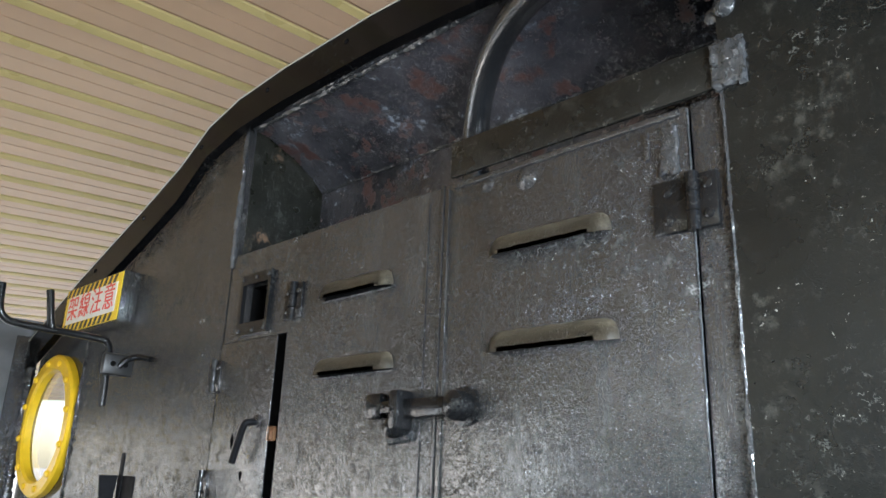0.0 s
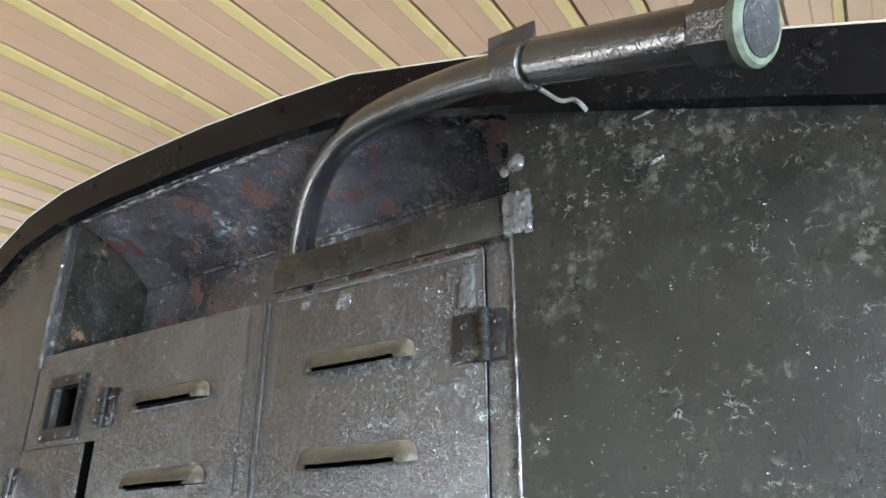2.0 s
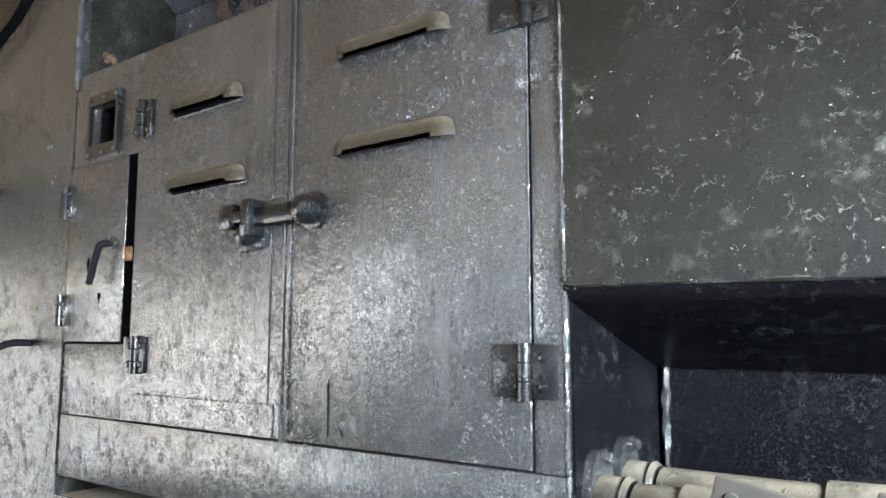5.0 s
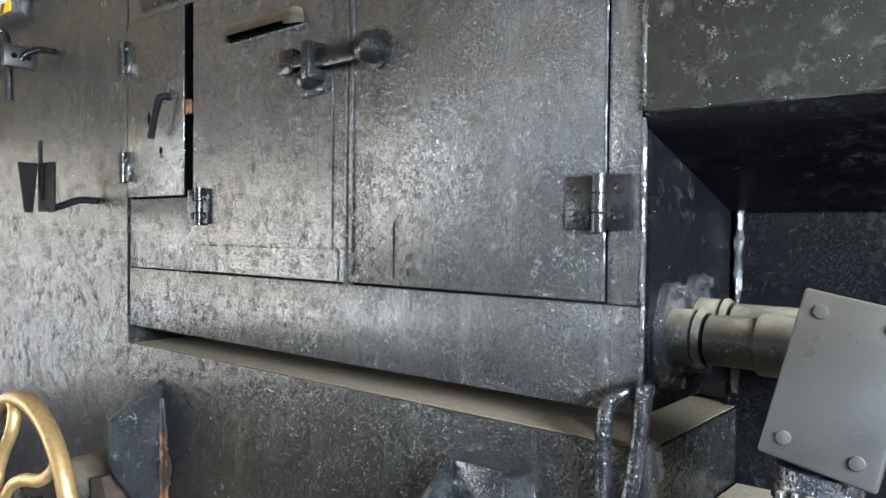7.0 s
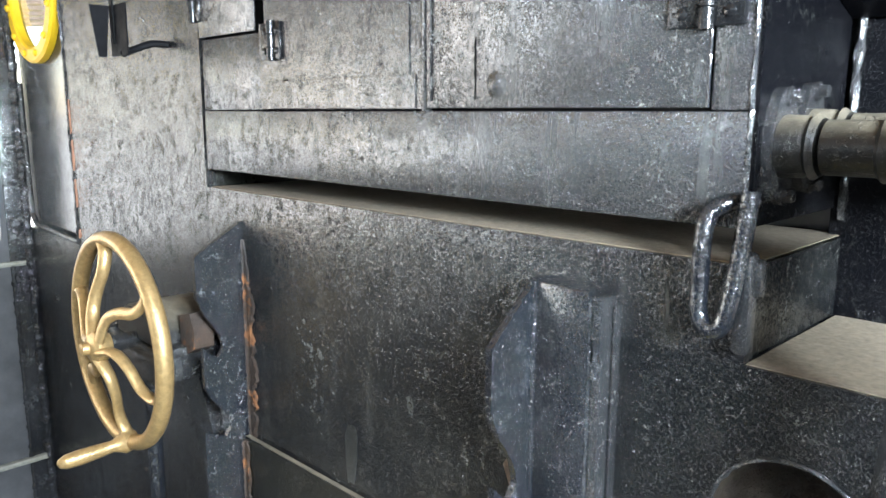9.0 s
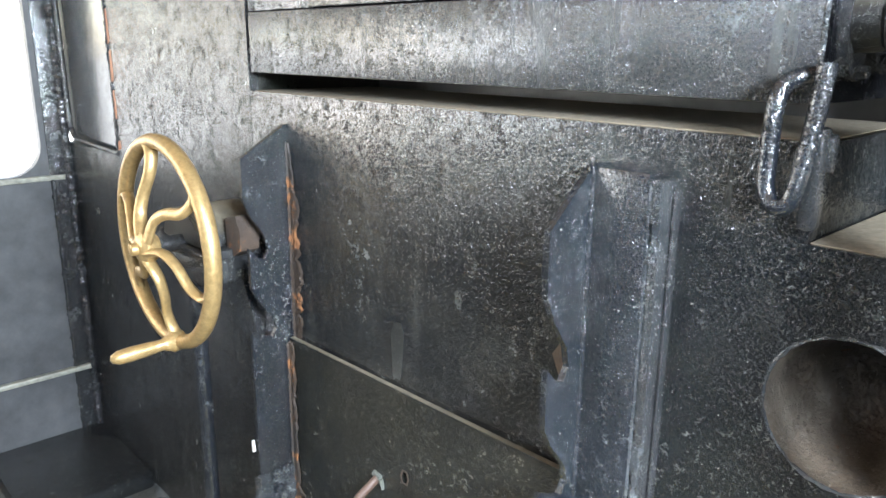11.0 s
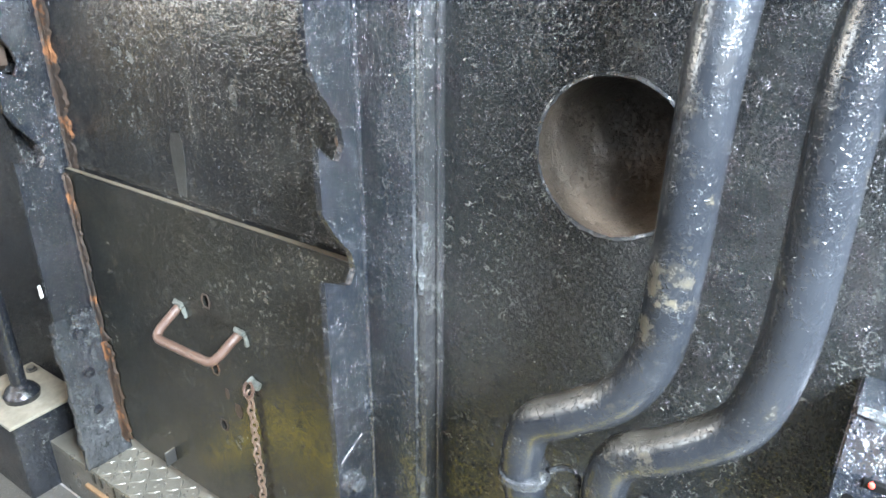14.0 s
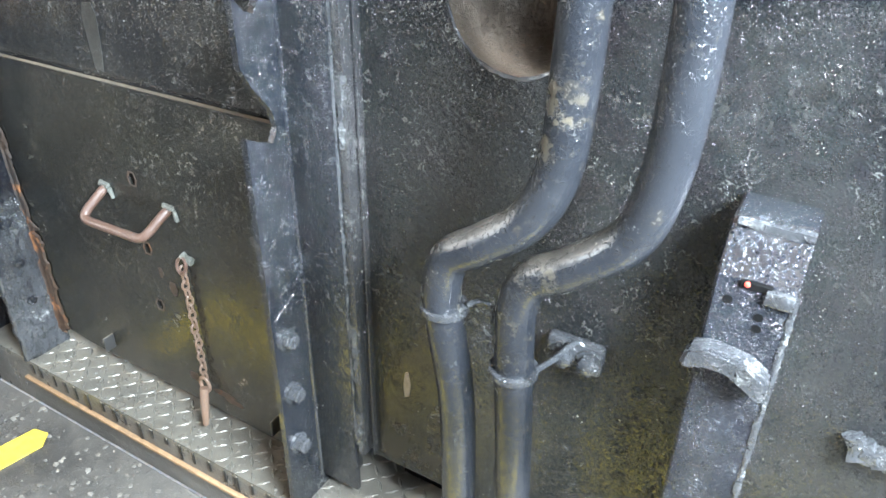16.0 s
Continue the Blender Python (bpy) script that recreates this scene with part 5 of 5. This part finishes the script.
P1 = [(-0.205, 0.668, 1.245), (-0.208, 0.660, 1.18), (-0.212, 0.645, 1.08), (-0.214, 0.64, 0.94), (-0.220, 0.64, 0.86), (-0.243, 0.638, 0.805), (-0.288, 0.636, 0.765), (-0.325, 0.638, 0.735), (-0.337, 0.64, 0.690), (-0.332, 0.645, 0.63), (-0.322, 0.655, 0.52), (-0.318, 0.660, 0.35), (-0.318, 0.660, TREAD_Z)]
P2 = [(-0.093, 0.668, 1.245), (-0.108, 0.658, 1.20), (-0.124, 0.645, 1.10), (-0.124, 0.64, 0.96), (-0.128, 0.64, 0.88), (-0.146, 0.64, 0.815), (-0.195, 0.638, 0.768), (-0.235, 0.640, 0.738), (-0.250, 0.642, 0.695), (-0.249, 0.645, 0.62), (-0.244, 0.650, 0.50), (-0.240, 0.655, 0.35), (-0.240, 0.655, TREAD_Z)]
conduit(P1, 0.0215, "scuffed blue-grey painted steel conduit with a double bend", [((-0.3345, 0.6425, 0.668), 0.0225, [(-0.311, 0.650, 0.674), (-0.300, 0.660, 0.677), (-0.286, 0.664, 0.668), (-0.282, 0.664, 0.622)])])
conduit(P2, 0.0212, "blue-grey painted steel conduit with a double bend", [((-0.249, 0.645, 0.616), 0.0230, [(-0.227, 0.650, 0.620), (-0.218, 0.68, 0.618), (-0.212, Y - 0.02, 0.612), (-0.200, Y - 0.012, 0.606)])])
cl = thing("clip_bracket", "paint-clogged bracket bolted to the plate beside the conduit", "bracket")
part("lug", BOX(-0.246, -0.178, Y - 0.018, Y, 0.572, 0.610, 0.005), WELD, cl)
for x in (-0.222, -0.192):
    part("bolt", hexbolt(bmesh.new(), (x, Y - 0.018, 0.592), FRONT, 0.012, 0.016), WELD, cl)
for x, y, z in ((-0.318, 0.660, 0.375), (-0.240, 0.655, 0.425)):
    part("foot_nut", TURNED((x, y, z - 0.20), (0, 0, 1), [(0, 0.03), (0.03, 0.03)], 6), WELD, cl)
for cx, lab in ((-0.190, "grey cast junction box with a dusty screwed lid"), (-0.078, "second grey cast junction box with a dusty screwed lid")):
    j = junction(cx, 0.690, 1.328, 0.074, 0.060, 0.122, 0, lab)
    bm = bmesh.new()
    turned(bm, (cx - 0.014, 0.676, 1.270), (-0.08, -0.10, -1), [(0, 0.024), (0.004, 0.032), (0.030, 0.032), (0.034, 0.026), (0.05, 0.0245)], 20)
    part("collar", bm, BLUEBLACK, j, "cast collar with raised marks")
    for k in range(4):
        box_c = Vector((cx - 0.036 + 0.010 * k, 0.642 - 0.002 * abs(k - 1.5), 1.248))
        part("raised_mark", BOX(box_c.x, box_c.x + 0.005, box_c.y - 0.002, box_c.y + 0.004, box_c.z - 0.007, box_c.z + 0.007, 0.001, 1), JBOX, j)

# ---- channel bracket low on the plate ----
br = thing("channel_bracket", "blue-black steel channel bracket with drilled holes and a saddle", "bracket")
BX0, BX1 = -0.077, -0.009
bm = bmesh.new()
prism(bm, [(Y, TREAD_Z + 0.1), (0.672, TREAD_Z + 0.1), (0.672, 0.780), (0.678, 0.790), (0.708, 0.824), (0.716, 0.830), (Y, 0.834)], 0, BX0, BX1)
bmesh.ops.bevel(bm, geom=bm.edges[:], offset=0.0025, segments=2, affect="EDGES")
part("channel", bm, BLUEBLACK, br)
bm = bmesh.new()
bead(bm, (BX1, 0.674, TREAD_Z + 0.1), (BX1, 0.674, 0.78), 0.004, 140)
bead(bm, (BX0 + 0.004, 0.706, 0.822), (BX1, 0.706, 0.822), 0.006, 141)
part("edge_weld", bm, WELD, br)
part("slit", BOX(-0.056, -0.029, 0.6705, 0.690, 0.777, 0.785, 0.001, 1), DARK, br)
part("lip", BOX(-0.034, BX1, 0.666, 0.676, 0.768, 0.783, 0.003), WELD, br)
part("red_fleck", BOX(-0.052, -0.047, 0.668, 0.675, 0.780, 0.785, 0.002), SIGNRED, br, "fleck of red paint")
for x, z in ((-0.062, 0.762), (-0.034, 0.752), (-0.033, 0.740)):
    part("hole", TURNED((x, 0.6722, z), FRONT, [(0, 0.0042), (0.001, 0.0042)], 12), DARK, br)
bm = bmesh.new()
outer = [(x - 0.010, z + 0.022) for x, z in [(-0.078, 0.670), (-0.074, 0.690), (-0.055, 0.697), (-0.020, 0.692), (-0.001, 0.680), (0.001, 0.660), (-0.006, 0.654), (-0.018, 0.670), (-0.036, 0.680), (-0.056, 0.680), (-0.068, 0.668)]]
prism(bm, outer, 1, 0.648, 0.6715)
bmesh.ops.bevel(bm, geom=bm.edges[:], offset=0.003, segments=2, affect="EDGES")
part("saddle", bm, WELD, br, "curved welded saddle")
lump = thing("weld_lump", "blob of painted weld on the plate", "weld")
bm = bmesh.new()
for k in range(5):
    bead(bm, (0.075 + 0.01 * k, Y - 0.006, 0.61 - 0.004 * k), (0.085 + 0.01 * k, Y - 0.006, 0.585), 0.012, 150 + k)
part("blob", bm, WELD, lump)

# ---- raised lozenges of the chequer plate ----
def lozenge_mesh(turn):
    bm = bmesh.new()
    m = pose(0, 0, 0, 0, 0, turn)
    base = [(-0.013, 0, 0), (0, -0.0035, 0), (0.013, 0, 0), (0, 0.0035, 0)]
    topv = [(-0.007, 0, 0.0022), (0, -0.0012, 0.0022), (0.007, 0, 0.0022), (0, 0.0012, 0.0022)]
    lo = [bm.verts.new(m @ Vector(p)) for p in base]
    hi = [bm.verts.new(m @ Vector(p)) for p in topv]
    bm.faces.new(hi)
    for i in range(4):
        bm.faces.new((lo[i], lo[(i + 1) % 4], hi[(i + 1) % 4], hi[i]))
    return finish("lozenge", bm, TREAD)


LOZ = [lozenge_mesh(45), lozenge_mesh(-45)]
count = 0
for i in range(60):
    for j in range(9):
        x, y = -1.31 + i * 0.024, 0.662 + j * 0.024
        if x > -0.40 or (y > 0.74 and x < -0.62) or count >= 300:
            continue
        ob = new("lozenge", LOZ[(i + j) % 2])
        ob.matrix_world = Matrix.Translation((x, y, TREAD_Z - 0.0002))
        ob.parent = tread
        count += 1
